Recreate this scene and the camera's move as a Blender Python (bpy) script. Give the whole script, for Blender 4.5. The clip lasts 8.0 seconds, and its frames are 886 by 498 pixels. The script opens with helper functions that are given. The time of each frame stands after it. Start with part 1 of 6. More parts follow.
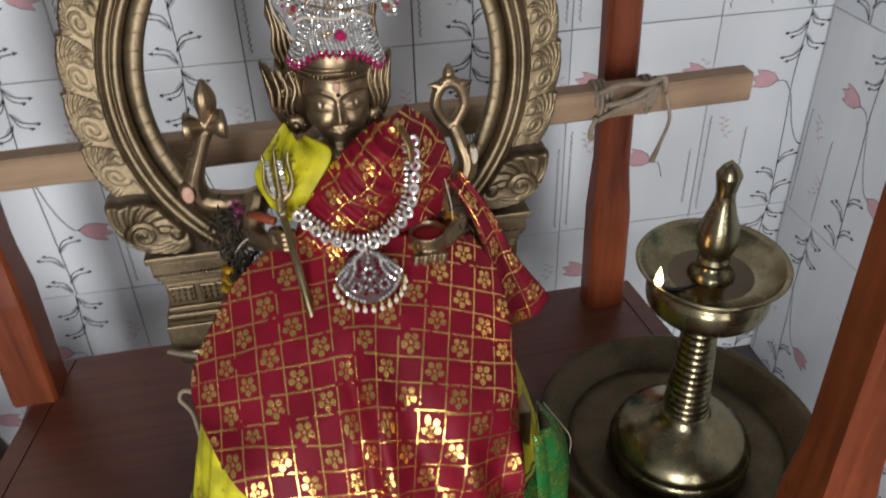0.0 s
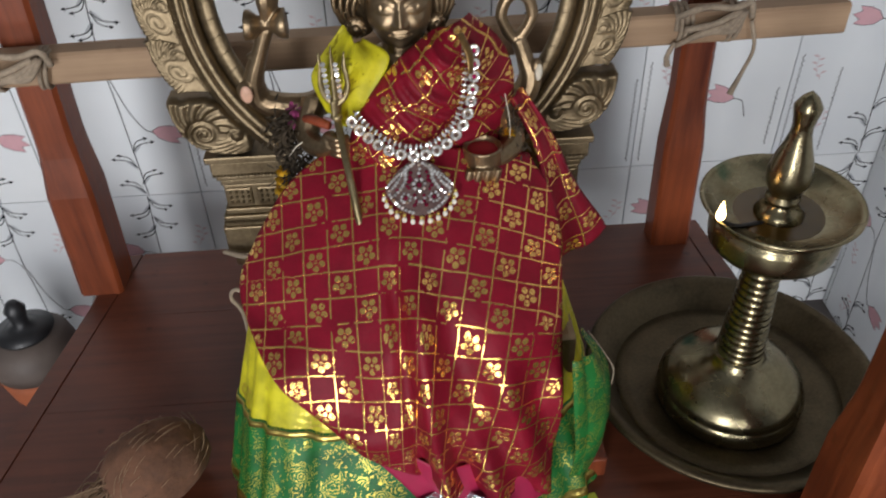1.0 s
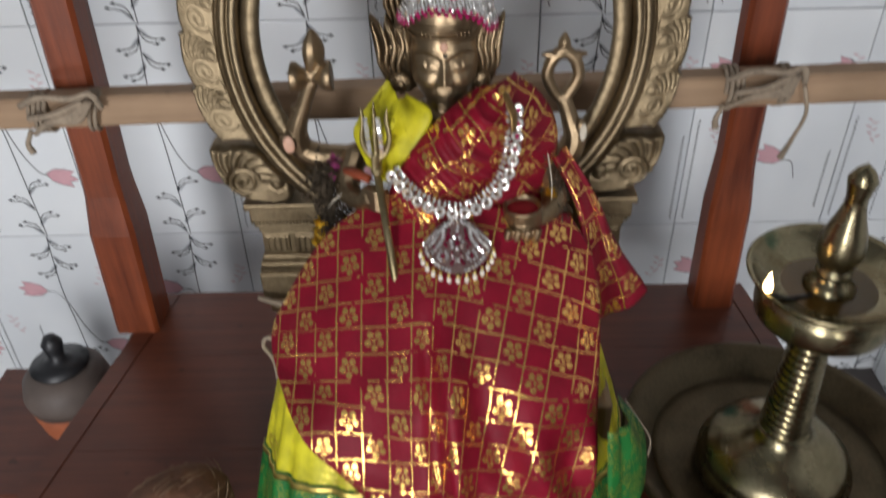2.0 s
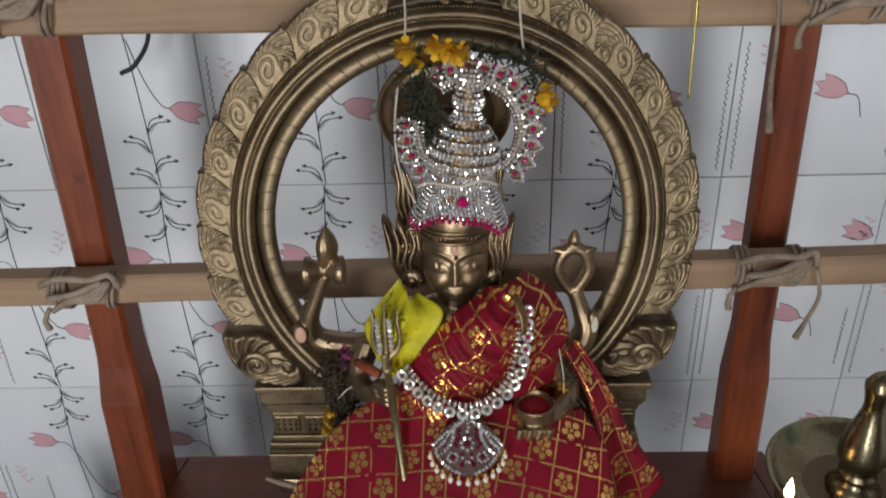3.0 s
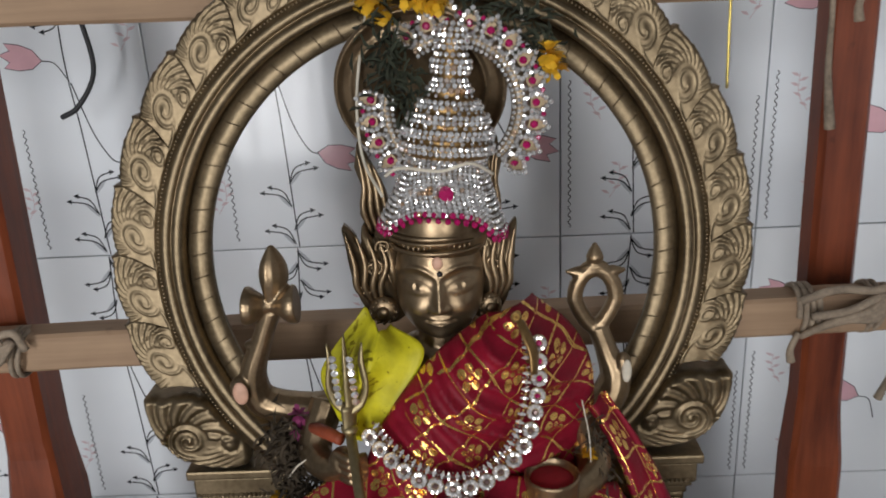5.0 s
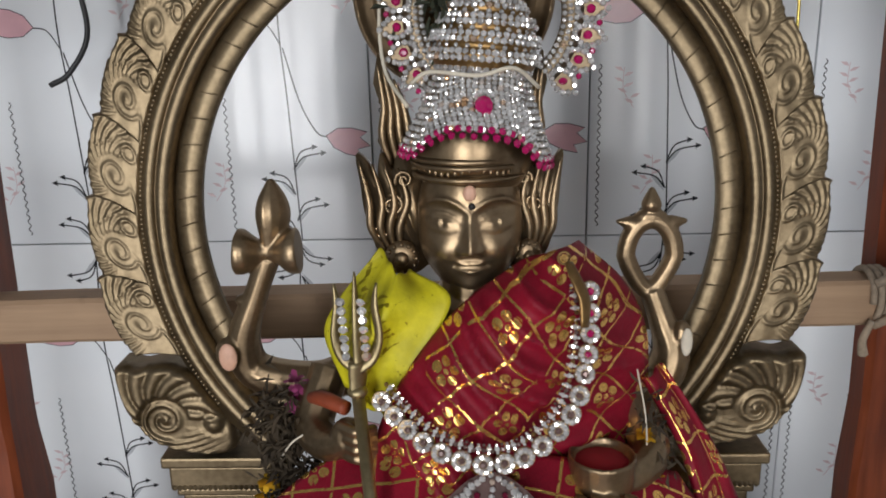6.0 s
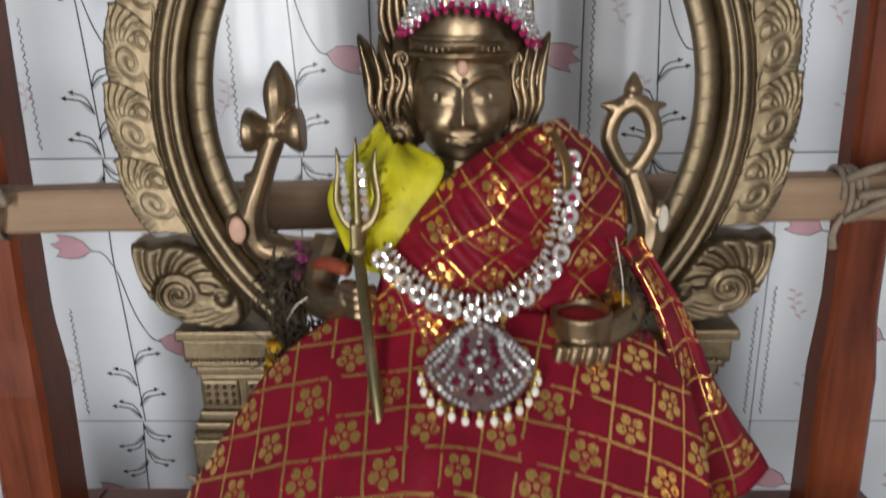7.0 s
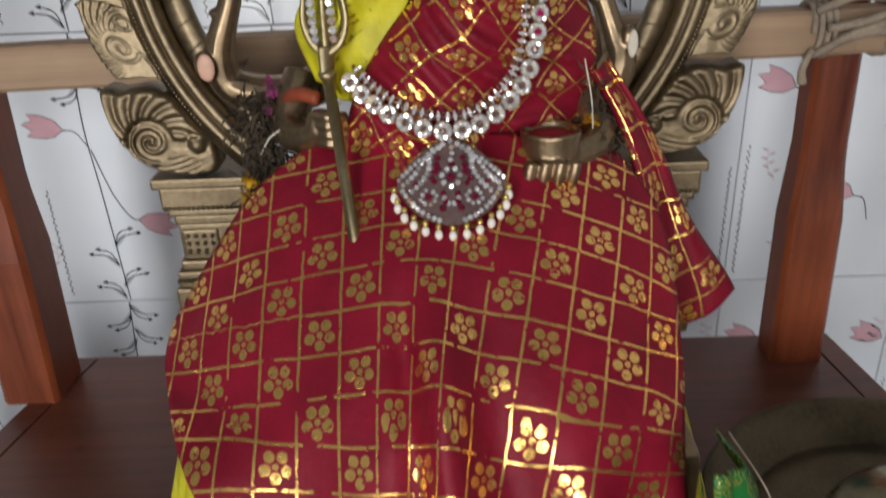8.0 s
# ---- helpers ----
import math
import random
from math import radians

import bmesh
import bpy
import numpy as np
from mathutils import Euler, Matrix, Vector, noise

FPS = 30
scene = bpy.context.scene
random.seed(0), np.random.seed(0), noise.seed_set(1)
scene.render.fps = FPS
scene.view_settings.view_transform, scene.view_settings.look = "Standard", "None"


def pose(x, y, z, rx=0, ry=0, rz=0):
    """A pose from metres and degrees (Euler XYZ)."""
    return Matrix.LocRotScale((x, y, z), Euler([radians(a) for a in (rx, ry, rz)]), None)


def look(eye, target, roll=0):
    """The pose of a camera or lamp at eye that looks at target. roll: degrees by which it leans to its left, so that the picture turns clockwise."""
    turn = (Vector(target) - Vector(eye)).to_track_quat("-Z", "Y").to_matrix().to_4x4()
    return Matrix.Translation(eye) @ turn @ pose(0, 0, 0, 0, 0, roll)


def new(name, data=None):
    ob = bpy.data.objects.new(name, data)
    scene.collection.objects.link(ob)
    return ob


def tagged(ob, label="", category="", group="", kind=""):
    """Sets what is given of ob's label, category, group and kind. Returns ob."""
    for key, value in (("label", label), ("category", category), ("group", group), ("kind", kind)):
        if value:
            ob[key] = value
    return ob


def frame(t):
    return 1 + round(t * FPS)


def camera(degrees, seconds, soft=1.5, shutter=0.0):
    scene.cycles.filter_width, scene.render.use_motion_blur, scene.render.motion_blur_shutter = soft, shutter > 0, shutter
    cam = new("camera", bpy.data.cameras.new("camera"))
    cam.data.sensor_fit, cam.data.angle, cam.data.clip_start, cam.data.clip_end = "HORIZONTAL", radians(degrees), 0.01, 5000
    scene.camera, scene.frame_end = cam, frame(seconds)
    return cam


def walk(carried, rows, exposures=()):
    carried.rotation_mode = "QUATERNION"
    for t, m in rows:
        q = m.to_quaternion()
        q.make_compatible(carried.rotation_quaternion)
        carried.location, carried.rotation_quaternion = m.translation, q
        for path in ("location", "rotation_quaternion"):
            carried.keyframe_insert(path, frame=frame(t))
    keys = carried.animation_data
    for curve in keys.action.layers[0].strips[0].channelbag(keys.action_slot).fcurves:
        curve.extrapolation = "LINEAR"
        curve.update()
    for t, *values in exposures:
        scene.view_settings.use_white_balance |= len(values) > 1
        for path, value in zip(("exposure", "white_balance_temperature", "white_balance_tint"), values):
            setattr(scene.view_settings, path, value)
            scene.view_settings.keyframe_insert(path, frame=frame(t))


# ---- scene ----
cam = camera(57.6, 8.0, soft=1.8, shutter=0.5)
PATH = [
    (0, (-0.024, -0.667, 1.52), (0.251, 0.956, 0.383), -2.0),
    (0.5, (0.003, -0.679, 1.505), (0.164, 0.913, 0.305), -2.0),
    (1, (-0.002, -0.67, 1.498), (0.072, 0.881, 0.237), -1.9),
    (1.3, (0.004, -0.665, 1.488), (0.039, 0.868, 0.204), -1.8),
    (1.5, (0.003, -0.672, 1.479), (0.026, 0.87, 0.206), -1.5),
    (2, (0.001, -0.65, 1.503), (-0.017, 0.965, 0.323), -1.5),
    (2.2, (0.001, -0.639, 1.524), (-0.027, 1.015, 0.4), -1.4),
    (3.3, (0.013, -0.606, 1.57), (-0.052, 1.17, 0.653), -2.1),
    (3.5, (0.015, -0.606, 1.571), (-0.05, 1.176, 0.664), -2.4),
    (4, (0.015, -0.597, 1.527), (-0.045, 1.212, 0.676), -3.5),
    (4.2, (0.022, -0.578, 1.499), (-0.037, 1.248, 0.686), -3.7),
    (5.3, (0.012, -0.462, 1.386), (-0.047, 1.44, 0.772), -2.4),
    (5.5, (0.0, -0.447, 1.356), (-0.057, 1.467, 0.777), -1.9),
    (6, (-0.003, -0.43, 1.333), (-0.062, 1.492, 0.786), -1.4),
    (6.5, (0.006, -0.441, 1.334), (-0.058, 1.477, 0.77), -1.0),
    (7, (0.0, -0.479, 1.297), (-0.056, 1.411, 0.646), -0.9),
    (7.5, (0.003, -0.484, 1.27), (-0.016, 1.379, 0.541), -1.1),
    (7.8, (0.007, -0.496, 1.25), (-0.024, 1.342, 0.463), -2.1),
    (8, (0.005, -0.503, 1.255), (-0.012, 1.299, 0.387), -2.2),
]
walk(cam, [(t, look(eye, target, roll)) for t, eye, target, roll in PATH],
     [(0.0, -0.04), (2.2, -0.04), (3.4, -0.42), (4.2, -0.38), (5.4, -0.20), (6.5, -0.12), (8.0, -0.04)])

# ---- world and light ----
world = bpy.data.worlds.new("world")
scene.world = world
world.use_nodes = True
wn = world.node_tree
sky = wn.nodes.new("ShaderNodeTexSky")
sky.sky_type, sky.sun_disc, sky.sun_elevation, sky.sun_rotation = "NISHITA", False, radians(40), radians(160)
wn.links.new(sky.outputs[0], wn.nodes["Background"].inputs[0])
wn.nodes["Background"].inputs[1].default_value = 0.1


def opening_light(name, x, z, w, h, power):
    """Daylight coming in through one opening of the rear wall."""
    lamp = bpy.data.lights.new(name, "AREA")
    lamp.shape, lamp.size, lamp.size_y, lamp.energy, lamp.color = "RECTANGLE", w, h, power, (0.96, 0.965, 0.99)
    ob = new(name, lamp)
    ob.matrix_world = look((x, -3.17, z), (x, 0, z))
    return ob


opening_light("doorway_light", -1.0, 1.4, 0.7, 2.0, 72)
opening_light("window_light", 0.75, 1.5, 0.7, 1.7, 33)


# ---- materials ----
def rgb(c):
    return (*c, 1.0)


class Mat:
    """A node material with short ways to add nodes."""

    def __init__(self, name, base, rough=0.5, metal=0.0):
        self.m = bpy.data.materials.new(name)
        self.m.use_nodes = True
        self.t = self.m.node_tree
        self.b = self.t.nodes["Principled BSDF"]
        self.b.inputs["Base Color"].default_value = rgb(base)
        self.b.inputs["Roughness"].default_value = rough
        self.b.inputs["Metallic"].default_value = metal
        self.base = base
        self.coord = self.t.nodes.new("ShaderNodeTexCoord")

    def link(self, a, b):
        self.t.links.new(a, b)

    def put(self, value, socket):
        if isinstance(value, (int, float)):
            socket.default_value = value
        else:
            self.link(value, socket)

    def math(self, op, a, b=0.0, c=0.0, clamp=False):
        n = self.t.nodes.new("ShaderNodeMath")
        n.operation, n.use_clamp = op, clamp
        for i, v in enumerate((a, b, c)):
            self.put(v, n.inputs[i])
        return n.outputs[0]

    def noise(self, scale, detail=4.0, stretch=(1, 1, 1), space="Object", rough=0.55):
        mp = self.t.nodes.new("ShaderNodeMapping")
        mp.inputs["Scale"].default_value = stretch
        self.link(self.coord.outputs[space], mp.inputs[0])
        n = self.t.nodes.new("ShaderNodeTexNoise")
        n.inputs["Scale"].default_value, n.inputs["Detail"].default_value, n.inputs["Roughness"].default_value = scale, detail, rough
        self.link(mp.outputs[0], n.inputs["Vector"])
        return n.outputs["Fac"]

    def ramp(self, fac, *stops):
        n = self.t.nodes.new("ShaderNodeValToRGB")
        while len(n.color_ramp.elements) < len(stops):
            n.color_ramp.elements.new(0.5)
        for e, (p, c) in zip(n.color_ramp.elements, stops):
            e.position, e.color = p, rgb(c) if not isinstance(c, (int, float)) else (c, c, c, 1)
        self.link(fac, n.inputs[0])
        return n.outputs[0]

    def mix(self, fac, a, b, mode="MIX"):
        n = self.t.nodes.new("ShaderNodeMix")
        n.data_type, n.blend_type = "RGBA", mode
        self.put(fac, n.inputs[0])
        for v, i in ((a, 6), (b, 7)):
            if isinstance(v, tuple):
                n.inputs[i].default_value = rgb(v)
            else:
                self.link(v, n.inputs[i])
        return n.outputs[2]

    def color(self, v):
        self.link(v, self.b.inputs["Base Color"])

    def rough(self, v):
        self.put(v, self.b.inputs["Roughness"])

    def bump(self, height, strength=0.3, distance=0.001, normal=None):
        n = self.t.nodes.new("ShaderNodeBump")
        n.inputs["Strength"].default_value, n.inputs["Distance"].default_value = strength, distance
        self.link(height, n.inputs["Height"])
        if normal is not None:
            self.link(normal, n.inputs["Normal"])
        self.link(n.outputs[0], self.b.inputs["Normal"])
        return n.outputs[0]


def plain(name, base, rough=0.5, metal=0.0, vary=0.25, scale=60.0, bump=0.15, dist=0.0006):
    """Two scales of colour variation and a fine relief."""
    m = Mat(name, base, rough, metal)
    big, fine = m.noise(scale * 0.15, 3), m.noise(scale, 6)
    lo, hi = tuple(c * (1 - vary) for c in base), tuple(min(1, c * (1 + vary)) for c in base)
    f = m.math("ADD", m.math("MULTIPLY", big, 0.6), m.math("MULTIPLY", fine, 0.4))
    m.color(m.ramp(f, (0.33, lo), (0.67, hi)))
    m.rough(m.math("ADD", m.math("MULTIPLY", fine, 0.25), max(0.02, rough - 0.12)))
    if bump:
        m.bump(fine, bump, dist)
    return m.m


def bronze(name, light, dark, rough, patina=None, metal=1.0):
    m = Mat(name, light, rough, metal)
    big, fine = m.noise(22, 5), m.noise(240, 6)
    f = m.math("ADD", m.math("MULTIPLY", big, 0.65), m.math("MULTIPLY", fine, 0.35))
    col = m.ramp(f, (0.3, dark), (0.66, light))
    if patina:
        spots = m.ramp(m.noise(16, 3), (0.62, 0.0), (0.72, 1.0))
        col = m.mix(spots, col, patina)
    m.color(col)
    m.rough(m.math("ADD", m.math("MULTIPLY", big, 0.3), rough - 0.12))
    m.bump(fine, 0.25, 0.0005)
    return m.m


def wood(name, light, dark, rough, along):
    m = Mat(name, light, rough)
    st = [26.0, 26.0, 26.0]
    st[along] = 1.4
    grain, broad = m.noise(3.0, 8, tuple(st), rough=0.65), m.noise(9, 4)
    f = m.math("ADD", m.math("MULTIPLY", grain, 0.62), m.math("MULTIPLY", broad, 0.38))
    col = m.ramp(f, (0.3, dark), (0.7, light))
    blot = m.ramp(m.noise(28, 3), (0.68, 0.0), (0.76, 0.55))
    m.color(m.mix(blot, col, tuple(c * 0.35 for c in dark)))
    m.rough(m.math("ADD", m.math("MULTIPLY", grain, 0.35), rough - 0.15))
    m.bump(grain, 0.3, 0.0012)
    return m.m


BRONZE = bronze("bronze", (0.30, 0.230, 0.140), (0.105, 0.076, 0.043), 0.42, None, 0.92)
BRONZE_SKIN = bronze("polished_bronze", (0.35, 0.255, 0.155), (0.17, 0.118, 0.066), 0.31, None, 0.90)
BRASS = bronze("brass", (0.40, 0.345, 0.215), (0.20, 0.165, 0.092), 0.24, (0.05, 0.12, 0.07))
BRASS_DULL = bronze("tarnished_brass", (0.16, 0.125, 0.076), (0.062, 0.047, 0.029), 0.46)
TRIDENT_BRASS = bronze("worn_brass", (0.42, 0.34, 0.19), (0.20, 0.155, 0.08), 0.40)
TABLE_WOOD = wood("table_wood", (0.19, 0.054, 0.026), (0.070, 0.018, 0.009), 0.36, 0)
POST_WOOD = wood("varnished_post_wood", (0.31, 0.070, 0.021), (0.075, 0.015, 0.007), 0.36, 2)
BAR_WOOD = wood("raw_bar_wood", (0.46, 0.31, 0.19), (0.23, 0.14, 0.082), 0.7, 0)
ROPE = plain("rope_fibre", (0.30, 0.235, 0.17), 0.9, 0, 0.4, 300, 0.6)
PLASTER = plain("plaster", (0.19, 0.20, 0.21), 0.85, 0, 0.06, 30)
FLOOR_STONE = plain("dark_floor", (0.09, 0.075, 0.07), 0.5, 0, 0.3, 25)
GROUT = plain("grout", (0.50, 0.51, 0.52), 0.8, 0, 0.12, 120)
INK = plain("print_black", (0.02, 0.022, 0.026), 0.25, 0, 0.2, 80, 0)
TULIP = plain("print_pink", (0.72, 0.42, 0.46), 0.2, 0, 0.10, 60, 0)
TWIG = plain("print_pale_pink", (0.70, 0.55, 0.57), 0.2, 0, 0.06, 60, 0)
SHADE_PRINT = plain("print_grey", (0.50, 0.52, 0.55), 0.2, 0, 0.08, 200, 0)


def tile_glaze():
    m = Mat("tile_glaze", (0.72, 0.75, 0.77), 0.12)
    info = m.t.nodes.new("ShaderNodeObjectInfo")
    f = m.math("ADD", m.math("MULTIPLY", m.noise(7, 3), 0.7), m.math("MULTIPLY", info.outputs["Random"], 0.3))
    m.color(m.ramp(f, (0.25, (0.78, 0.81, 0.84)), (0.75, (0.87, 0.89, 0.90))))
    sep = m.t.nodes.new("ShaderNodeSeparateXYZ")
    m.link(m.coord.outputs["Object"], sep.inputs[0])
    x = sep.outputs[0]
    wave = m.math("ADD", m.math("SINE", m.math("MULTIPLY", x, 95.0)), m.math("MULTIPLY", m.math("SINE", m.math("MULTIPLY", x, 210.0)), 0.4))
    rib = m.math("ADD", m.math("MULTIPLY", wave, 0.5), m.noise(18, 2, (1, 1, 0.3)))
    m.rough(m.math("ADD", m.math("MULTIPLY", m.noise(40, 4), 0.16), 0.10))
    m.b.inputs["Specular IOR Level"].default_value = 0.34
    m.bump(rib, 0.20, 0.0022)
    return m.m


TILE = tile_glaze()


def foil_cloth():
    """Crimson silk with a gold foil lattice and a five-petalled flower in every other cell."""
    m = Mat("crimson_foil_silk", (0.30, 0.008, 0.03), 0.55)
    uv = m.t.nodes.new("ShaderNodeUVMap")
    uv.uv_map = "weave"
    sep = m.t.nodes.new("ShaderNodeSeparateXYZ")
    m.link(uv.outputs[0], sep.inputs[0])
    wob = m.math("MULTIPLY", m.math("SUBTRACT", m.noise(60, 2), 0.5), 0.05)
    u, v = m.math("ADD", sep.outputs[0], wob), m.math("ADD", sep.outputs[1], wob)
    fu, fv = m.math("SUBTRACT", m.math("FRACT", u), 0.5), m.math("SUBTRACT", m.math("FRACT", v), 0.5)
    au, av = m.math("ABSOLUTE", fu), m.math("ABSOLUTE", fv)
    line = m.math("MULTIPLY", m.math("GREATER_THAN", m.math("MAXIMUM", au, av), 0.465), m.math("GREATER_THAN", m.noise(55, 3), 0.385))
    par = m.math("MODULO", m.math("ADD", m.math("ADD", m.math("FLOOR", u), m.math("FLOOR", v)), 200.0), 2.0)
    pick = m.math("GREATER_THAN", par, 0.5)
    r = m.math("SQRT", m.math("ADD", m.math("MULTIPLY", fu, fu), m.math("MULTIPLY", fv, fv)))
    th = m.math("ADD", m.math("ARCTAN2", fv, fu), 12.2522)
    step = 2 * math.pi / 5
    fold = m.math("SUBTRACT", m.math("MODULO", th, step), step / 2)
    px, py = m.math("SUBTRACT", m.math("MULTIPLY", r, m.math("COSINE", fold)), 0.26), m.math("MULTIPLY", r, m.math("SINE", fold))
    petal = m.math("LESS_THAN", m.math("ADD", m.math("MULTIPLY", px, px), m.math("MULTIPLY", m.math("MULTIPLY", py, py), 1.1)), 0.0185)
    heart = m.math("LESS_THAN", r, 0.078)
    flower = m.math("MULTIPLY", m.math("MAXIMUM", petal, heart), pick)
    worn = m.math("GREATER_THAN", m.noise(420, 4), 0.385)
    gold = m.math("MULTIPLY", m.math("MAXIMUM", flower, line), worn)
    weave = m.noise(900, 3)
    red = m.ramp(m.math("ADD", m.math("MULTIPLY", m.noise(25, 3), 0.6), m.math("MULTIPLY", weave, 0.4)), (0.3, (0.14, 0.0028, 0.012)), (0.7, (0.28, 0.0050, 0.023)))
    m.color(m.mix(gold, red, (0.95, 0.58, 0.17)))
    m.link(m.math("MULTIPLY", gold, 0.90), m.b.inputs["Metallic"])
    m.rough(m.math("SUBTRACT", 0.56, m.math("MULTIPLY", gold, 0.31)))
    m.b.inputs["Specular IOR Level"].default_value = 0.25
    crumple = m.math("ADD", m.math("ADD", m.math("MULTIPLY", m.noise(160, 3), 0.7), m.math("MULTIPLY", weave, 0.3)), m.math("MULTIPLY", m.noise(38, 2), 3.0))
    m.bump(m.math("ADD", crumple, m.math("MULTIPLY", gold, 0.25)), 0.45, 0.0012)
    return m.m


def brocade(name, ground, gold_colour, amount, scale):
    """Woven ground with gold zari paisley-like figures."""
    m = Mat(name, ground, 0.5)
    v = m.t.nodes.new("ShaderNodeTexVoronoi")
    v.feature, v.inputs["Scale"].default_value = "DISTANCE_TO_EDGE", scale
    m.link(m.coord.outputs["Object"], v.inputs["Vector"])
    w = m.t.nodes.new("ShaderNodeTexVoronoi")
    w.feature, w.inputs["Scale"].default_value = "F1", scale * 0.7
    m.link(m.coord.outputs["Object"], w.inputs["Vector"])
    dist = m.math("ADD", w.outputs["Distance"], m.math("MULTIPLY", m.noise(scale * 2.5, 2), 0.25))
    rings = m.math("GREATER_THAN", m.math("SINE", m.math("MULTIPLY", dist, 34.0)), 0.45)
    fig = m.math("MULTIPLY", rings, m.math("GREATER_THAN", m.noise(scale * 0.55, 2), 0.56 - amount * 0.08))
    edge = m.math("MULTIPLY", m.math("LESS_THAN", v.outputs["Distance"], 0.06 * amount), m.math("GREATER_THAN", m.noise(260, 3), 0.60))
    gold = m.math("MULTIPLY", m.math("MULTIPLY", m.math("MAXIMUM", fig, edge), m.math("GREATER_THAN", m.noise(500, 3), 0.42)), 0.85)
    lo, hi = tuple(c * 0.65 for c in ground), tuple(min(1, c * 1.25) for c in ground)
    base = m.ramp(m.noise(40, 4), (0.32, lo), (0.68, hi))
    m.color(m.mix(gold, base, gold_colour))
    m.link(m.math("MULTIPLY", gold, 0.9), m.b.inputs["Metallic"])
    m.rough(m.math("SUBTRACT", 0.55, m.math("MULTIPLY", gold, 0.25)))
    m.bump(m.math("ADD", m.noise(300, 3), gold), 0.35, 0.0008)
    return m.m


RED_SILK = foil_cloth()
RED_PLAIN = plain("crimson_lining", (0.36, 0.010, 0.06), 0.55, 0, 0.2, 70, 0.3)
YELLOW_SILK = brocade("yellow_silk", (0.62, 0.56, 0.02), (0.70, 0.55, 0.10), 0.35, 38)
GREEN_SILK = brocade("green_zari_silk", (0.010, 0.15, 0.026), (0.60, 0.52, 0.09), 1.0, 105)
GOLD_TRIM = plain("gold_trim", (0.75, 0.58, 0.16), 0.35, 1.0, 0.3, 300, 0.4)
YELLOW_DRAPE = brocade("yellow_cotton", (0.56, 0.50, 0.010), (0.30, 0.24, 0.02), 0.3, 46)
CLAY = plain("orange_clay", (0.42, 0.12, 0.05), 0.75, 0, 0.25, 50, 0.4)
SOOT = plain("black_metal", (0.02, 0.02, 0.022), 0.4, 0, 0.4, 50)
POT_GREY = plain("grey_pottery", (0.13, 0.10, 0.085), 0.6, 0, 0.3, 40)
HUSK = plain("coconut_husk", (0.14, 0.065, 0.036), 0.9, 0, 0.45, 110, 0.8, 0.002)
FIBRE = plain("coconut_fibre", (0.27, 0.17, 0.10), 0.9, 0, 0.4, 200, 0.3)
FOIL = plain("silver_foil", (0.75, 0.77, 0.8), 0.22, 1.0, 0.1, 90, 0.9, 0.004)
RUBY = plain("ruby_stone", (0.34, 0.008, 0.085), 0.12, 0, 0.3, 300, 0)
KUMKUM = plain("red_powder", (0.30, 0.008, 0.015), 0.95, 0, 0.2, 200, 0.5)
PETAL = plain("marigold", (0.72, 0.42, 0.02), 0.7, 0, 0.25, 200, 0.3)
PETAL_MAUVE = plain("mauve_petal", (0.32, 0.05, 0.16), 0.7, 0, 0.3, 200, 0.3)
DRIED = plain("dried_leaf", (0.060, 0.042, 0.024), 0.8, 0, 0.5, 200, 0.4)
GREEN_LEAF = plain("garland_leaf", (0.040, 0.046, 0.026), 0.75, 0, 0.5, 200, 0.4)
THREAD = plain("cotton_thread", (0.62, 0.56, 0.45), 0.9, 0, 0.15, 300, 0.3)
COPPER = plain("worn_copper_spot", (0.62, 0.36, 0.25), 0.5, 0, 0.15, 200, 0.2)
BLACK_DOT = plain("black_paste", (0.01, 0.008, 0.008), 0.6, 0, 0.2, 200, 0)
ORANGE_CLOTH = plain("orange_sleeve", (0.24, 0.045, 0.015), 0.6, 0, 0.3, 150, 0.3)
LEAF_YELLOW = plain("yellow_green_leaf", (0.45, 0.48, 0.05), 0.5, 0, 0.3, 90, 0.2)


def stone():
    m = Mat("clear_stone", (0.85, 0.86, 0.88), 0.08)
    info = m.t.nodes.new("ShaderNodeNewGeometry")
    m.color(m.ramp(info.outputs["Random Per Island"], (0.0, (0.55, 0.53, 0.51)), (0.5, (0.88, 0.87, 0.85)), (0.9, (0.97, 0.96, 0.94)), (1.0, (0.62, 0.36, 0.18))))
    m.b.inputs["Metallic"].default_value = 0.62
    m.b.inputs["Specular IOR Level"].default_value = 1.0
    return m.m


STONE = stone()
CAST_GOLD = plain("old_gilt_setting", (0.27, 0.165, 0.065), 0.4, 0.9, 0.35, 200, 0.3)
cs = Mat("cut_stone", (0.9, 0.89, 0.87), 0.08, 0.55)
cs_info = cs.t.nodes.new("ShaderNodeObjectInfo")
cs.color(cs.ramp(cs_info.outputs["Random"], (0.0, (0.60, 0.58, 0.57)), (0.5, (0.90, 0.89, 0.86)), (1.0, (0.95, 0.94, 0.92))))
cs.b.inputs["Specular IOR Level"].default_value = 1.0
CUT_STONE = cs.m
SETTING = plain("silvered_setting", (0.20, 0.15, 0.095), 0.4, 0.9, 0.3, 200, 0.3)
PEARL = plain("pearl", (0.82, 0.76, 0.66), 0.22, 0, 0.1, 100, 0)
fl = Mat("flame", (1, 0.7, 0.3), 0.5)
fl.b.inputs["Emission Color"].default_value = (1.0, 0.62, 0.28, 1)
fl.b.inputs["Emission Strength"].default_value = 14.0
FLAME = fl.m


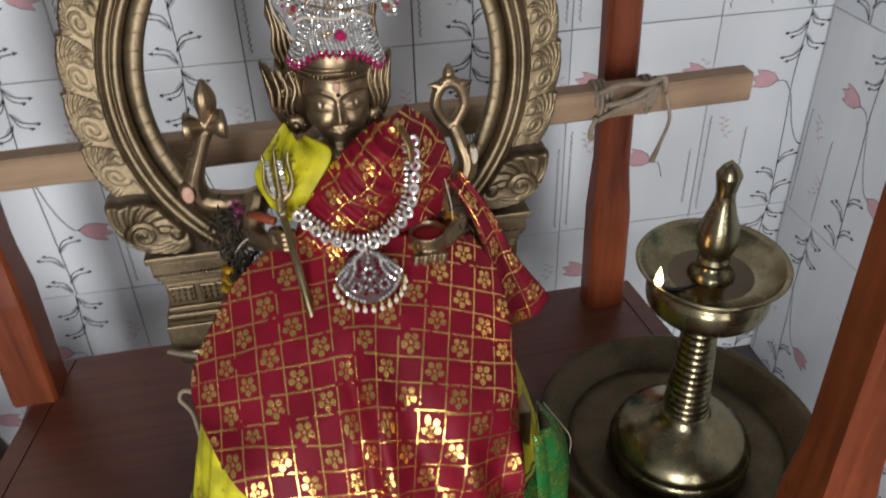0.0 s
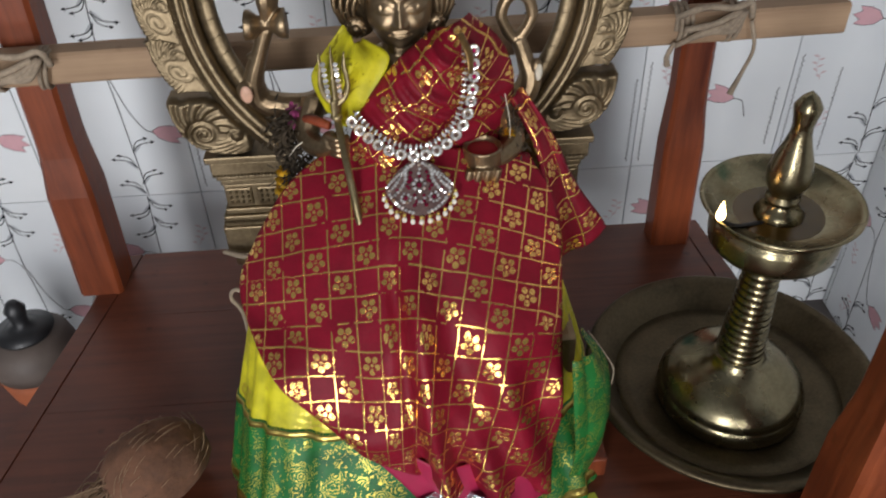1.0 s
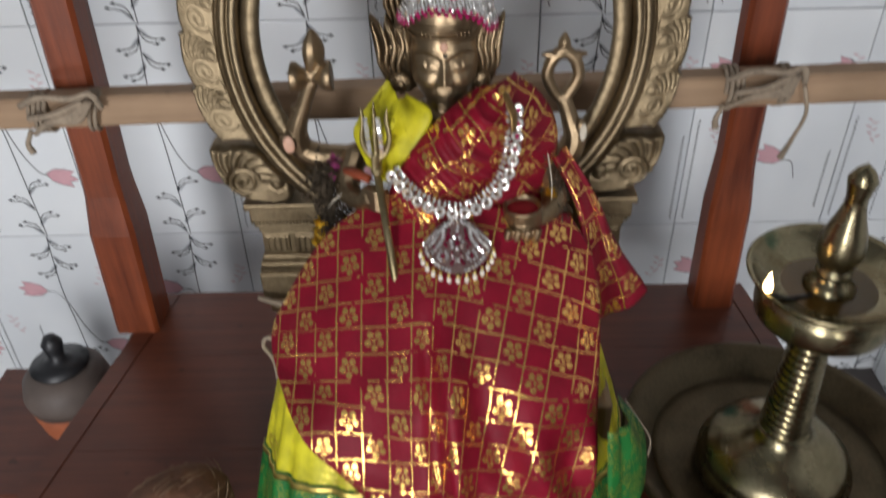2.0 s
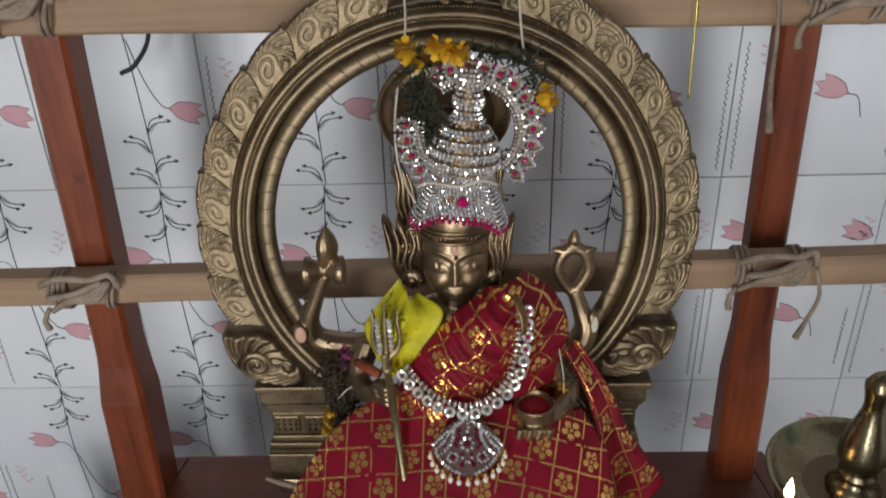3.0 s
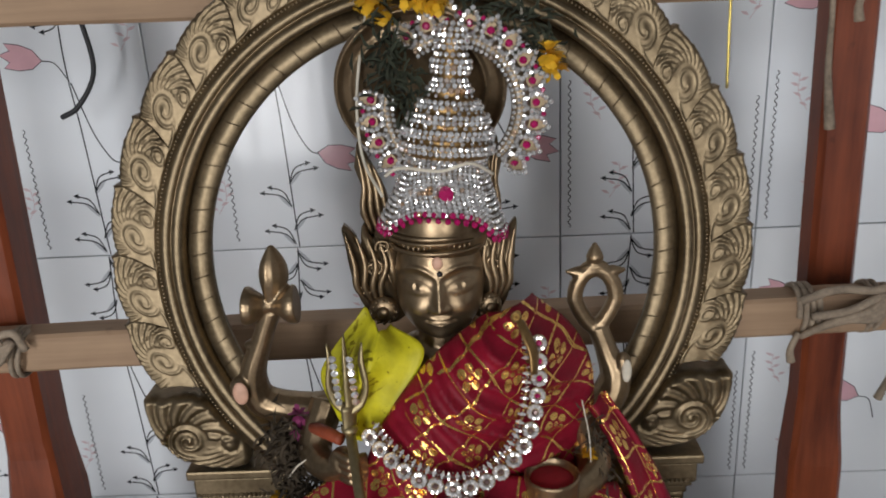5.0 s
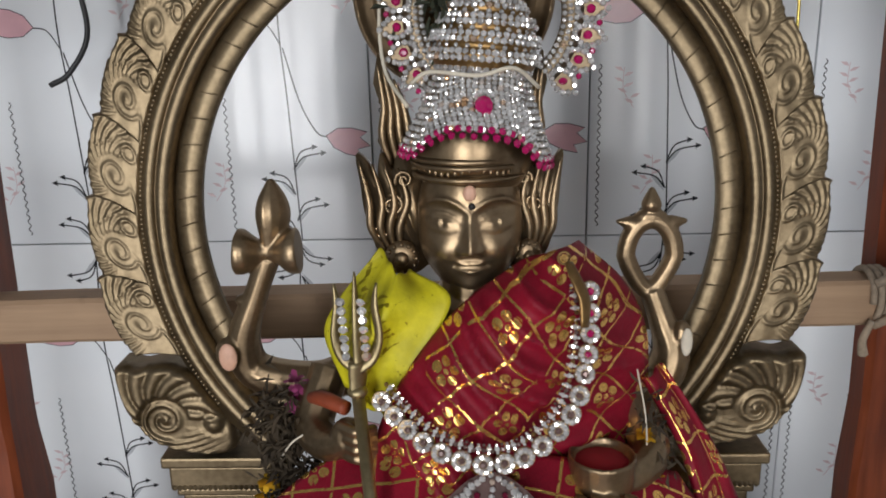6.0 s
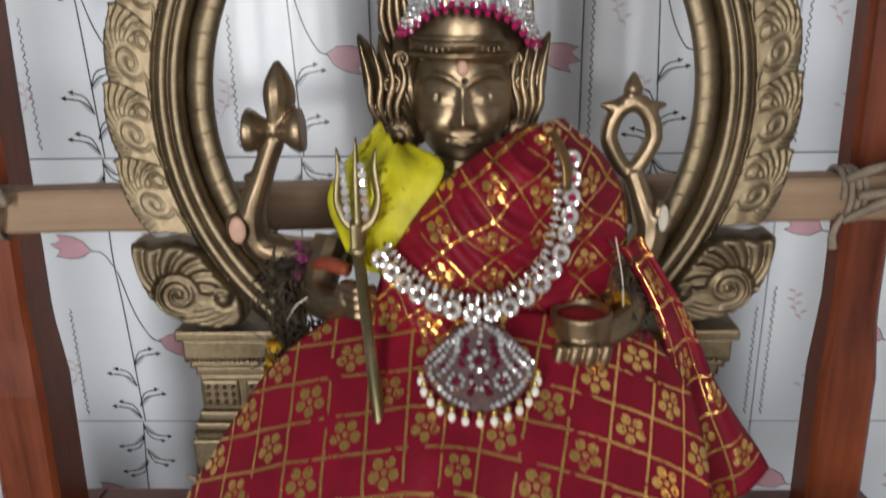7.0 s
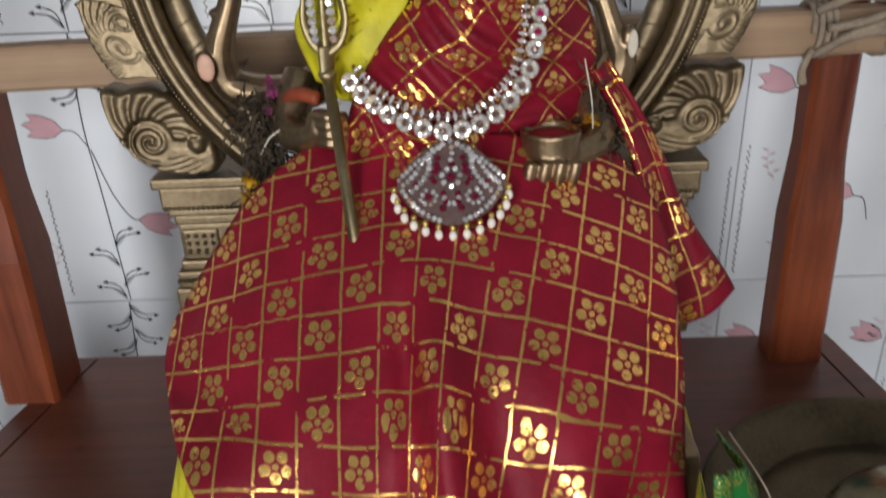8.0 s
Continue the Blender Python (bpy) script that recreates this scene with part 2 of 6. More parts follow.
# ---- mesh helpers ----
def part(name, bm, material, parent, label="", smooth=True, flip=False):
    """Links a bmesh as one mesh object under a thing or a part."""
    me = bpy.data.meshes.new(name)
    if flip:
        bmesh.ops.reverse_faces(bm, faces=bm.faces)
    bm.to_mesh(me)
    bm.free()
    for mm in material if isinstance(material, (list, tuple)) else (material,):
        me.materials.append(mm)
    if smooth:
        me.shade_smooth()
    ob = new(name, me)
    if parent is not None:
        ob.parent = parent
        ob.matrix_parent_inverse = parent.matrix_world.inverted()
    if label:
        tagged(ob, label)
    return ob


def thing(name, label, category, at=(0, 0, 0), group="", kind=""):
    ob = new(name)
    ob.empty_display_size = 0.05
    ob.matrix_world = Matrix.Translation(at)
    bpy.context.view_layer.update()
    return tagged(ob, label, category, group, kind)


def box(bm, lo, hi, bev=0.0, m=None):
    c = [(a + b) / 2 for a, b in zip(lo, hi)]
    r = bmesh.ops.create_cube(bm, size=1.0)
    vs = r["verts"]
    bmesh.ops.scale(bm, vec=[b - a for a, b in zip(lo, hi)], verts=vs)
    bmesh.ops.translate(bm, vec=c, verts=vs)
    if bev:
        es = list({e for v in vs for e in v.link_edges})
        out = bmesh.ops.bevel(bm, geom=es, offset=bev, segments=2, affect="EDGES", profile=0.6)
        vs = list({v for f in out["faces"] for v in f.verts} | {v for v in vs if v.is_valid})
    if m is not None:
        bmesh.ops.transform(bm, matrix=m, verts=vs)
    return vs


def ball(bm, c, r, seg=14, rot=(0, 0, 0)):
    r = (r, r, r) if isinstance(r, (int, float)) else r
    mm = pose(*c, *rot) @ Matrix.Diagonal((*r, 1))
    return bmesh.ops.create_uvsphere(bm, u_segments=seg, v_segments=max(5, seg * 2 // 3), radius=1.0, matrix=mm)["verts"]


def lathe(bm, prof, seg=64, m=None):
    """Turns a profile of (radius, height) round the z axis."""
    rings = []
    for r, z in prof:
        if r < 1e-5:
            rings.append([bm.verts.new((0, 0, z))])
        else:
            rings.append([bm.verts.new((r * math.cos(2 * math.pi * i / seg), r * math.sin(2 * math.pi * i / seg), z)) for i in range(seg)])
    for a, b in zip(rings, rings[1:]):
        for i in range(seg):
            j = (i + 1) % seg
            if len(a) == 1 and len(b) > 1:
                bm.faces.new((a[0], b[j], b[i]))
            elif len(b) == 1 and len(a) > 1:
                bm.faces.new((a[i], a[j], b[0]))
            elif len(a) > 1:
                bm.faces.new((a[i], a[j], b[j], b[i]))
    if m is not None:
        bmesh.ops.transform(bm, matrix=m, verts=[v for r in rings for v in r])
    return rings


def curve_points(pts, n):
    """n points of a smooth curve through pts (Catmull-Rom), even in parameter."""
    P = [Vector(p) for p in pts]
    P = [P[0] * 2 - P[1], *P, P[-1] * 2 - P[-2]]
    out = []
    for i in range(n):
        f = i / (n - 1) * (len(P) - 3)
        k = min(int(f), len(P) - 4)
        t = f - k
        a, b, c, d = P[k:k + 4]
        out.append(0.5 * (2 * b + (c - a) * t + (2 * a - 5 * b + 4 * c - d) * t * t + (3 * b - a - 3 * c + d) * t ** 3))
    return out


def tube(bm, pts, rad, seg=8, n=0, flat=1.0):
    """A round bar along pts; rad is one radius or one at each point."""
    rads = rad if isinstance(rad, (list, tuple)) else [rad] * len(pts)
    if n:
        k = [v[0] for v in curve_points([(r, 0, 0) for r in rads], n)]
        pts, rads = curve_points(pts, n), k
    pts = [Vector(p) for p in pts]
    side = None
    rings = []
    for i, p in enumerate(pts):
        d = (pts[min(i + 1, len(pts) - 1)] - pts[max(i - 1, 0)]).normalized()
        if side is None:
            side = d.orthogonal().normalized()
        side = (side - d * side.dot(d)).normalized()
        up = d.cross(side)
        r = max(rads[i], 1e-4)
        rings.append([bm.verts.new(p + side * (r * math.cos(2 * math.pi * j / seg)) + up * (r * flat * math.sin(2 * math.pi * j / seg))) for j in range(seg)])
    for a, b in zip(rings, rings[1:]):
        for j in range(seg):
            bm.faces.new((a[j], a[(j + 1) % seg], b[(j + 1) % seg], b[j]))
    bm.faces.new(rings[0][::-1])
    bm.faces.new(rings[-1])
    return rings


def slab(bm, outline, lo, hi, axis="y"):
    """A flat outline of (a, b) pairs extruded along an axis from lo to hi."""
    def at(a, b, d):
        return {"y": (a, d, b), "z": (a, b, d), "x": (d, a, b)}[axis]
    f = [bm.verts.new(at(a, b, lo)) for a, b in outline]
    g = [bm.verts.new(at(a, b, hi)) for a, b in outline]
    n = len(f)
    bm.faces.new(f)
    bm.faces.new(g[::-1])
    for i in range(n):
        bm.faces.new((f[i], g[i], g[(i + 1) % n], f[(i + 1) % n]))
    bmesh.ops.recalc_face_normals(bm, faces=bm.faces)


def smooth01(a, b, x):
    t = max(0.0, min(1.0, (x - a) / (b - a)))
    return t * t * (3 - 2 * t)


def thicken(ob, t, offset=-1.0):
    m = ob.modifiers.new("thickness", "SOLIDIFY")
    m.thickness, m.offset = t, offset
    return ob

# ---- the room ----
TOP = 0.768      # height of the stand's top
FLOOR = 0.35
WALL = 0.5


def setting(name, lo, hi, mat, label, category):
    bm = bmesh.new()
    box(bm, lo, hi)
    return tagged(part(name, bm, mat, None, smooth=False), label, category, kind="structure")


setting("floor", (-2.3, -3.4, FLOOR - 0.1), (2.3, WALL + 0.2, FLOOR), FLOOR_STONE, "dark polished stone floor under the wooden stand", "floor")
setting("ceiling", (-2.3, -3.4, 3.0), (2.3, WALL + 0.2, 3.12), PLASTER, "plain grey plaster ceiling over the shrine room", "ceiling")
wall_back = setting("wall_north", (-2.3, WALL + 0.012, FLOOR), (2.3, WALL + 0.2, 3.0), GROUT, "wall behind the stand, faced with glazed floral tiles", "wall")
wall_side = setting("wall_east", (0.842, -0.35, FLOOR), (2.3, WALL + 0.012, 3.0), GROUT, "short return wall faced with glazed floral tiles", "wall")
setting("wall_west", (-2.42, -3.4, FLOOR), (-2.3, WALL + 0.2, 3.0), PLASTER, "plain grey plastered side wall", "wall")
setting("wall_far_east", (2.3, -3.4, FLOOR), (2.42, WALL + 0.2, 3.0), PLASTER, "plain grey plastered side wall", "wall")


def rear_wall():
    """The wall behind the camera, with a doorway and a window through it."""
    bm = bmesh.new()
    for lo, hi in (((-2.3, FLOOR), (-1.35, 3.0)), ((-1.35, 2.4), (-0.65, 3.0)), ((-0.65, FLOOR), (0.4, 3.0)), ((0.4, FLOOR), (1.1, 0.65)), ((0.4, 2.35), (1.1, 3.0)), ((1.1, FLOOR), (2.3, 3.0))):
        box(bm, (lo[0], -3.4, lo[1]), (hi[0], -3.25, hi[1]))
    tagged(part("wall_south", bm, PLASTER, None, smooth=False), "plain plastered wall with a doorway and a window", "wall", kind="structure")


rear_wall()

# ---- the stand of dark wood, its posts and bars ----
def left_edge(y):
    return -0.419 - 0.183 * (0.26 - y)


def right_edge(y):
    return 0.42 + 0.11 * (0.26 - y)


def post(name, parent, x, y, z1, lean=0.0, w=0.058, d=0.062):
    """A square post: broad foot, a slanting shoulder and a slimmer shaft."""
    bm = bmesh.new()
    rows = [(TOP, 1.0), (TOP + 0.16, 0.98), (TOP + 0.215, 0.82), (TOP + 0.235, 0.80), (TOP + 0.42, 0.79), (z1, 0.77)]
    rings = []
    for z, k in rows:
        cx = x + lean * (z - TOP)
        a, b, c = w / 2 * k, d / 2 * k, 0.005
        ring = [(-a + c, -b), (a - c, -b), (a, -b + c), (a, b - c), (a - c, b), (-a + c, b), (-a, b - c), (-a, -b + c)]
        rings.append([bm.verts.new((cx + p + random.uniform(-0.0007, 0.0007), y + q, z)) for p, q in ring])
    for r0, r1 in zip(rings, rings[1:]):
        for i in range(8):
            bm.faces.new((r0[i], r0[(i + 1) % 8], r1[(i + 1) % 8], r1[i]))
    bm.faces.new(rings[0][::-1])
    bm.faces.new(rings[-1])
    return part(name, bm, POST_WOOD, parent, smooth=False)


def bar(name, parent, a, b, h, d, mat=None):
    """A slightly uneven sawn batten from a to b."""
    bm = bmesh.new()
    n = 14
    rings = []
    a, b = Vector(a), Vector(b)
    for i in range(n):
        p = a.lerp(b, i / (n - 1))
        k = 1 + 0.05 * noise.noise((p.x * 7, h * 50, 0))
        hh, dd, c = h / 2 * k, d / 2, 0.003
        p = p + Vector((0, 0, 0.002 * noise.noise((p.x * 5, 3, p.z))))
        prof = [(-dd + c, -hh), (dd - c, -hh), (dd, -hh + c), (dd, hh - c), (dd - c, hh), (-dd + c, hh), (-dd, hh - c), (-dd, -hh + c)]
        rings.append([bm.verts.new(p + Vector((0, q, r))) for q, r in prof])
    for r0, r1 in zip(rings, rings[1:]):
        for i in range(8):
            bm.faces.new((r0[i], r1[i], r1[(i + 1) % 8], r0[(i + 1) % 8]))
    bm.faces.new(rings[0])
    bm.faces.new(rings[-1][::-1])
    bmesh.ops.recalc_face_normals(bm, faces=bm.faces)
    return part(name, bm, mat or BAR_WOOD, parent, smooth=False)


def build_stand():
    st = thing("wooden_stand", "low dark-stained wooden stand with tall orange-brown posts and tied bars", "stand", (0, -0.05, FLOOR))
    cuts = [0.26, 0.128, -0.03, -0.205, -0.42]
    for y1, y0 in zip(cuts, cuts[1:]):
        bm = bmesh.new()
        g = 0.0003
        slab(bm, [(left_edge(y0 + g) + 0.0292, y0 + g), (right_edge(y0 + g) - 0.0292, y0 + g), (right_edge(y1 - g) - 0.0292, y1 - g), (left_edge(y1 - g) + 0.0292, y1 - g)], TOP - 0.03, TOP, "z")
        part("plank", bm, TABLE_WOOD, st, smooth=False)
    for sx, edge in ((1, left_edge), (-1, right_edge)):
        bm = bmesh.new()
        pts = [(edge(-0.42), -0.42), (edge(-0.42) + sx * 0.029, -0.42), (edge(0.26) + sx * 0.029, 0.26), (edge(0.26), 0.26)]
        slab(bm, pts, TOP - 0.034, TOP + 0.0006, "z")
        bmesh.ops.bevel(bm, geom=bm.edges, offset=0.002, segments=2, affect="EDGES")
        part("edge_rail", bm, TABLE_WOOD, st, smooth=False)
    for lo, hi in (((-0.42, -0.40, TOP - 0.11), (0.44, -0.375, TOP - 0.034)), ((-0.40, 0.22, TOP - 0.11), (0.40, 0.245, TOP - 0.034))):
        bm = bmesh.new()
        box(bm, lo, hi, 0.003)
        part("apron", bm, TABLE_WOOD, st, smooth=False)
    for x, y in ((-0.43, 0.2), (0.39, 0.2), (-0.47, -0.38), (0.43, -0.38)):
        bm = bmesh.new()
        box(bm, (x - 0.03, y - 0.03, FLOOR), (x + 0.03, y + 0.03, TOP - 0.034), 0.004)
        part("leg", bm, TABLE_WOOD, st, smooth=False)
    post("post", st, -0.429, 0.206, 1.75, 0.036)
    post("post", st, 0.364, 0.226, 1.75, -0.026, 0.054, 0.042)
    post("post", st, 0.376, -0.278, 1.75, -0.01)
    bar("crossbar", st, (-1.0, 0.158, 1.108), (0.494, 0.165, 1.122), 0.036, 0.03)
    bar("crossbar", st, (-1.0, 0.158, 1.421), (0.8, 0.175, 1.398), 0.04, 0.028)
    return st


build_stand()


def coil(bm, c, rx, rz, ry, turns, r, tilt=0.0):
    """Rope wound round a bar and a post."""
    n = int(26 * turns)
    pts = []
    for i in range(n):
        a = 2 * math.pi * i / 26
        s = (i / n - 0.5) * 2
        pts.append((c[0] + rx * s + tilt * math.sin(a), c[1] - ry * math.cos(a), c[2] + rz * math.sin(a)))
    tube(bm, pts, r, 6)


def lashing(x, y, z, label, tail):
    t = thing("rope_lashing", label, "rope", (x, y, z), "rope lashings on the bars")
    bm = bmesh.new()
    coil(bm, (x - 0.026, y + 0.002, z), 0.009, 0.0215, 0.021, 3.2, 0.0026)
    part("winding", bm, ROPE, t)
    bm = bmesh.new()
    coil(bm, (x + 0.03, y + 0.002, z), 0.007, 0.0215, 0.021, 2.3, 0.0024, 0.004)
    part("winding", bm, ROPE, t)
    bm = bmesh.new()
    tube(bm, [(x - 0.038, y - 0.024, z + 0.018), (x - 0.012, y - 0.03, z + 0.03), (x + 0.02, y - 0.03, z + 0.028), (x + 0.04, y - 0.024, z + 0.03), (x + 0.046, y - 0.02, z + 0.012)], 0.0036, 7, 24)
    tube(bm, [(x - 0.03, y - 0.03, z + 0.006), (x, y - 0.033, z + 0.012), (x + 0.03, y - 0.025, z + 0.022)], 0.0036, 7, 16)
    for q in (0, 1, 2):
        tube(bm, [(x - 0.034 + 0.004 * q, y - 0.020, z - 0.017 + 0.003 * q), (x - 0.008 + 0.004 * q, y - 0.030, z + 0.002), (x + 0.016 + 0.004 * q, y - 0.032, z + 0.010 - 0.003 * q), (x + 0.034 + 0.002 * q, y - 0.022, z + 0.021)], [0.0030, 0.0036, 0.0036, 0.0030], 7, 16)
    tube(bm, [(x - 0.036, y - 0.022, z - 0.012), (x - 0.043, y - 0.025, z - 0.026), (x - 0.041, y - 0.024, z - 0.038)], [0.0026, 0.0030, 0.0040], 7, 12)
    part("cross_turn", bm, ROPE, t)
    if tail:
        bm = bmesh.new()
        pts = [(x + 0.045, y - 0.024, z + 0.01), (x + 0.052, y - 0.028, z - 0.02), (x + 0.046, y - 0.026, z - 0.05), (x + 0.038, y - 0.024, z - 0.078)]
        tube(bm, pts, [0.0022, 0.0022, 0.0024, 0.0038], 7, 22)
        part("tail", bm, ROPE, t)


lashing(-0.415, 0.156, 1.112, "frayed jute rope tying the bar to the post", False)
lashing(0.335, 0.164, 1.121, "frayed jute rope with a hanging knotted end", True)
lashing(-0.41, 0.156, 1.414, "jute rope wound round the upper bar", False)
lashing(0.362, 0.17, 1.404, "jute rope wound round the upper bar with a long tail", False)


def hanging(name, label, pts, r, mat, seg=6, n=30):
    bm = bmesh.new()
    tube(bm, pts, r, seg, n)
    return tagged(part(name, bm, mat, None), label, "rope" if mat is ROPE else "string")


hanging("rope_tail", "thick jute rope end hanging from the upper bar", [(0.296, 0.150, 1.424), (0.298, 0.142, 1.38), (0.300, 0.142, 1.33), (0.306, 0.142, 1.285)], [0.0022, 0.0022, 0.0028, 0.0042], ROPE)
hanging("yellow_thread", "thin yellow thread looped over the upper bar", [(0.222, 0.150, 1.427), (0.223, 0.146, 1.40), (0.224, 0.146, 1.36), (0.225, 0.146, 1.32)], 0.0011, GOLD_TRIM)
hanging("black_cable", "short black cable hanging before the tiles", [(-0.43, 0.497, 1.58), (-0.415, 0.45, 1.46), (-0.404, 0.44, 1.39), (-0.399, 0.44, 1.328), (-0.424, 0.44, 1.288), (-0.447, 0.44, 1.275)], 0.0032, SOOT)

# ---- the bronze arch ----
ARCH_X, ARCH_Z = -0.006, 1.218
LEAN = 0.16


def arch_y(z):
    return 0.05 + LEAN * (z - 1.05)


def on_arch(r, a, d=0.0):
    """A point of the arch: radius, angle in degrees from +x, d towards the viewer."""
    z = ARCH_Z + r * math.sin(radians(a)) * 0.985
    x = r * math.cos(radians(a)) * (0.982 if math.cos(radians(a)) > 0 else 1.0)
    return (ARCH_X + x, arch_y(z) - d + 0.05 * max(0.0, x), z)


def sweep_ring(bm, prof, a0, a1, n):
    rings = [[bm.verts.new(on_arch(r, a0 + (a1 - a0) * i / n, d)) for r, d in prof] for i in range(n + 1)]
    k = len(prof)
    for p, q in zip(rings, rings[1:]):
        for j in range(k):
            bm.faces.new((p[j], p[(j + 1) % k], q[(j + 1) % k], q[j]))
    bm.faces.new(rings[0][::-1])
    bm.faces.new(rings[-1])
    bmesh.ops.recalc_face_normals(bm, faces=bm.faces)


def leaf_height(x, y):
    """Relief of one rim leaf at x along the rim and y outwards, in metres: a curled scroll inside a fan of fine ribs."""
    u, v = x - 0.0200, y - 0.0140
    rho, phi = math.hypot(u, v), math.atan2(v, u)
    # the scroll: a slim ridge that curls once into a round eye
    turn = ((phi - 2.9) / (2 * math.pi)) % 1.0
    near = min(abs(rho - (0.0026 + 0.0062 * (turn + k) ** 0.8)) for k in (0, 1) if turn + k <= 1.25)
    h = 0.0010 * math.exp(-(near / 0.0008) ** 2) + 0.0009 * math.exp(-(rho / 0.0026) ** 2)
    # the stem that runs up from the beading into the scroll, and a second curl beside it
    stem = y - (0.0005 + 0.42 * x - 0.005 * math.sin(x * 110))
    h += 0.0012 * math.exp(-(stem / 0.0009) ** 2) * smooth01(0.024, 0.012, x)
    h += 0.0011 * math.exp(-((math.hypot(x - 0.037, y - 0.006) - 0.0042) / 0.0008) ** 2)
    # the saw-toothed midrib and the short ribs of the outer margin
    spine = y - (0.002 + 0.95 * (0.050 - x) ** 0.9)
    h += 0.0010 * math.exp(-(spine / 0.0011) ** 2) * (0.65 + 0.35 * math.sin(x * 2600)) * smooth01(0.026, 0.032, x)
    rib = abs(math.sin(13.0 * (phi + 40 * rho) + 0.4))
    zone = smooth01(0.0105, 0.0128, rho) * smooth01(-0.004, 0.004, v + 0.35 * u)
    h += (0.0017 * rib ** 0.55 - 0.0006) * zone
    return h + 0.0010 * smooth01(0.0, 0.010, y)


def flame_leaf(bm, a0, a1, sign):
    """One acanthus leaf of the rim, in low relief, bulging outwards to a small hooked tip."""
    nu, nv = 66, 34
    front, back = [], []
    for i in range(nu + 1):
        s = i / nu
        reach = 0.0240 + 0.0090 * math.sin(math.pi * min(1.0, 0.10 + 0.66 * s)) ** 0.8 + 0.0024 * math.exp(-((s - 0.95) / 0.035) ** 2) - 0.004 * smooth01(0.96, 1.0, s)
        scallop = 0.0007 * abs(math.sin(s * 27))
        fr = []
        for j in range(nv + 1):
            t = j / nv
            y = (reach + scallop * t) * t
            d = 0.0062 + leaf_height(s * 0.0475, y) - 0.003 * smooth01(0.93, 1.0, t) + 0.0012 * s
            fr.append(bm.verts.new(on_arch(0.2085 + y, a0 + (a1 - a0) * (s + 0.42 * t * (1 - 0.4 * t)), d)))
        front.append(fr)
        back.append([bm.verts.new(on_arch(0.2085 + q, a0 + (a1 - a0) * (s + 0.252 * (q > 0)), -0.006)) for q in (0, reach + scallop)])
    for i in range(nu):
        for j in range(nv):
            bm.faces.new((front[i][j], front[i + 1][j], front[i + 1][j + 1], front[i][j + 1]))
        bm.faces.new((back[i][0], back[i][1], back[i + 1][1], back[i + 1][0]))
        bm.faces.new((front[i][nv], front[i + 1][nv], back[i + 1][1], back[i][1]))
        bm.faces.new((front[i][0], back[i][0], back[i + 1][0], front[i + 1][0]))
    for e in (0, nu):
        bm.faces.new(front[e] + back[e][::-1])
    bmesh.ops.recalc_face_normals(bm, faces=bm.faces)


def scroll_end(bm, side):
    """The scroll at the foot of the arch: a cast plate with a spiral, a fan of ribs over it and a small inner curl."""
    cx, cz, y = side * (0.199 if side < 0 else 0.192) + ARCH_X, 1.0925, 0.058 if side < 0 else 0.066
    shape = [(-0.030, 0.006), (-0.018, 0.022), (0.0, 0.0275), (0.015, 0.0255), (0.0285, 0.0275), (0.0285, 0.012), (0.0255, 0.0), (0.021, -0.014), (0.012, -0.026), (-0.004, -0.034), (-0.03, -0.038), (-0.045, -0.032), (-0.042, -0.012), (-0.030, 0.006)]
    edge = [(v.x, v.z) for v in curve_points([(p, 0, q) for p, q in shape], 121)][:-1]
    ox, oz = 0.000, -0.011

    def relief(p, q):
        u, v = p - ox, q - oz
        rho, phi = math.hypot(u, v), math.atan2(v, u)
        turn = (2.9 - phi) / (2 * math.pi)
        near = min(abs(rho - (0.0018 + 0.0078 * (turn + k))) for k in (-1, 0, 1, 2, 3) if 0 <= turn + k <= 1.75) if rho < 0.0175 else 1.0
        h = 0.0024 * math.exp(-(near / 0.0013) ** 2) + 0.002 * math.exp(-(rho / 0.003) ** 2)
        rib = abs(math.sin(7.2 * (phi - 26 * rho)))
        fan = smooth01(0.0150, 0.0185, rho) * smooth01(-0.3, 0.1, phi) * smooth01(3.4, 2.9, phi)
        h += 0.0034 * rib ** 0.6 * fan + 0.0012 * fan
        low = smooth01(-0.016, -0.021, q) * (0.5 + 0.5 * math.sin((q + 0.25 * p * abs(p) * 30) * 1500))
        h += 0.0016 * low * smooth01(0.015, 0.018, rho)
        e, f = p + 0.032, q + 0.014
        r2 = math.hypot(e, f)
        h += 0.0045 * math.exp(-(r2 / 0.006) ** 2) - 0.0022 * math.exp(-((r2 - 0.0075) / 0.0012) ** 2)
        return h

    rings, n = [], 26
    hub = bm.verts.new((cx + side * ox, y - 0.0085 - relief(ox, oz), cz + oz))
    for k in range(1, n + 1):
        f = k / n
        row = []
        for p, q in edge:
            a, b = ox + (p - ox) * f, oz + (q - oz) * f
            row.append(bm.verts.new((cx + side * a, y - 0.0085 - relief(a, b) + 0.004 * smooth01(0.93, 1.0, f), cz + b)))
        rings.append(row)
    rings.append([bm.verts.new((cx + side * p, y + 0.014, cz + q)) for p, q in edge])
    m = len(edge)
    for i in range(m):
        bm.faces.new((hub, rings[0][i], rings[0][(i + 1) % m]))
        for a, b in zip(rings, rings[1:]):
            bm.faces.new((a[i], b[i], b[(i + 1) % m], a[(i + 1) % m]))
    bm.faces.new(rings[-1])
    bmesh.ops.recalc_face_normals(bm, faces=bm.faces)


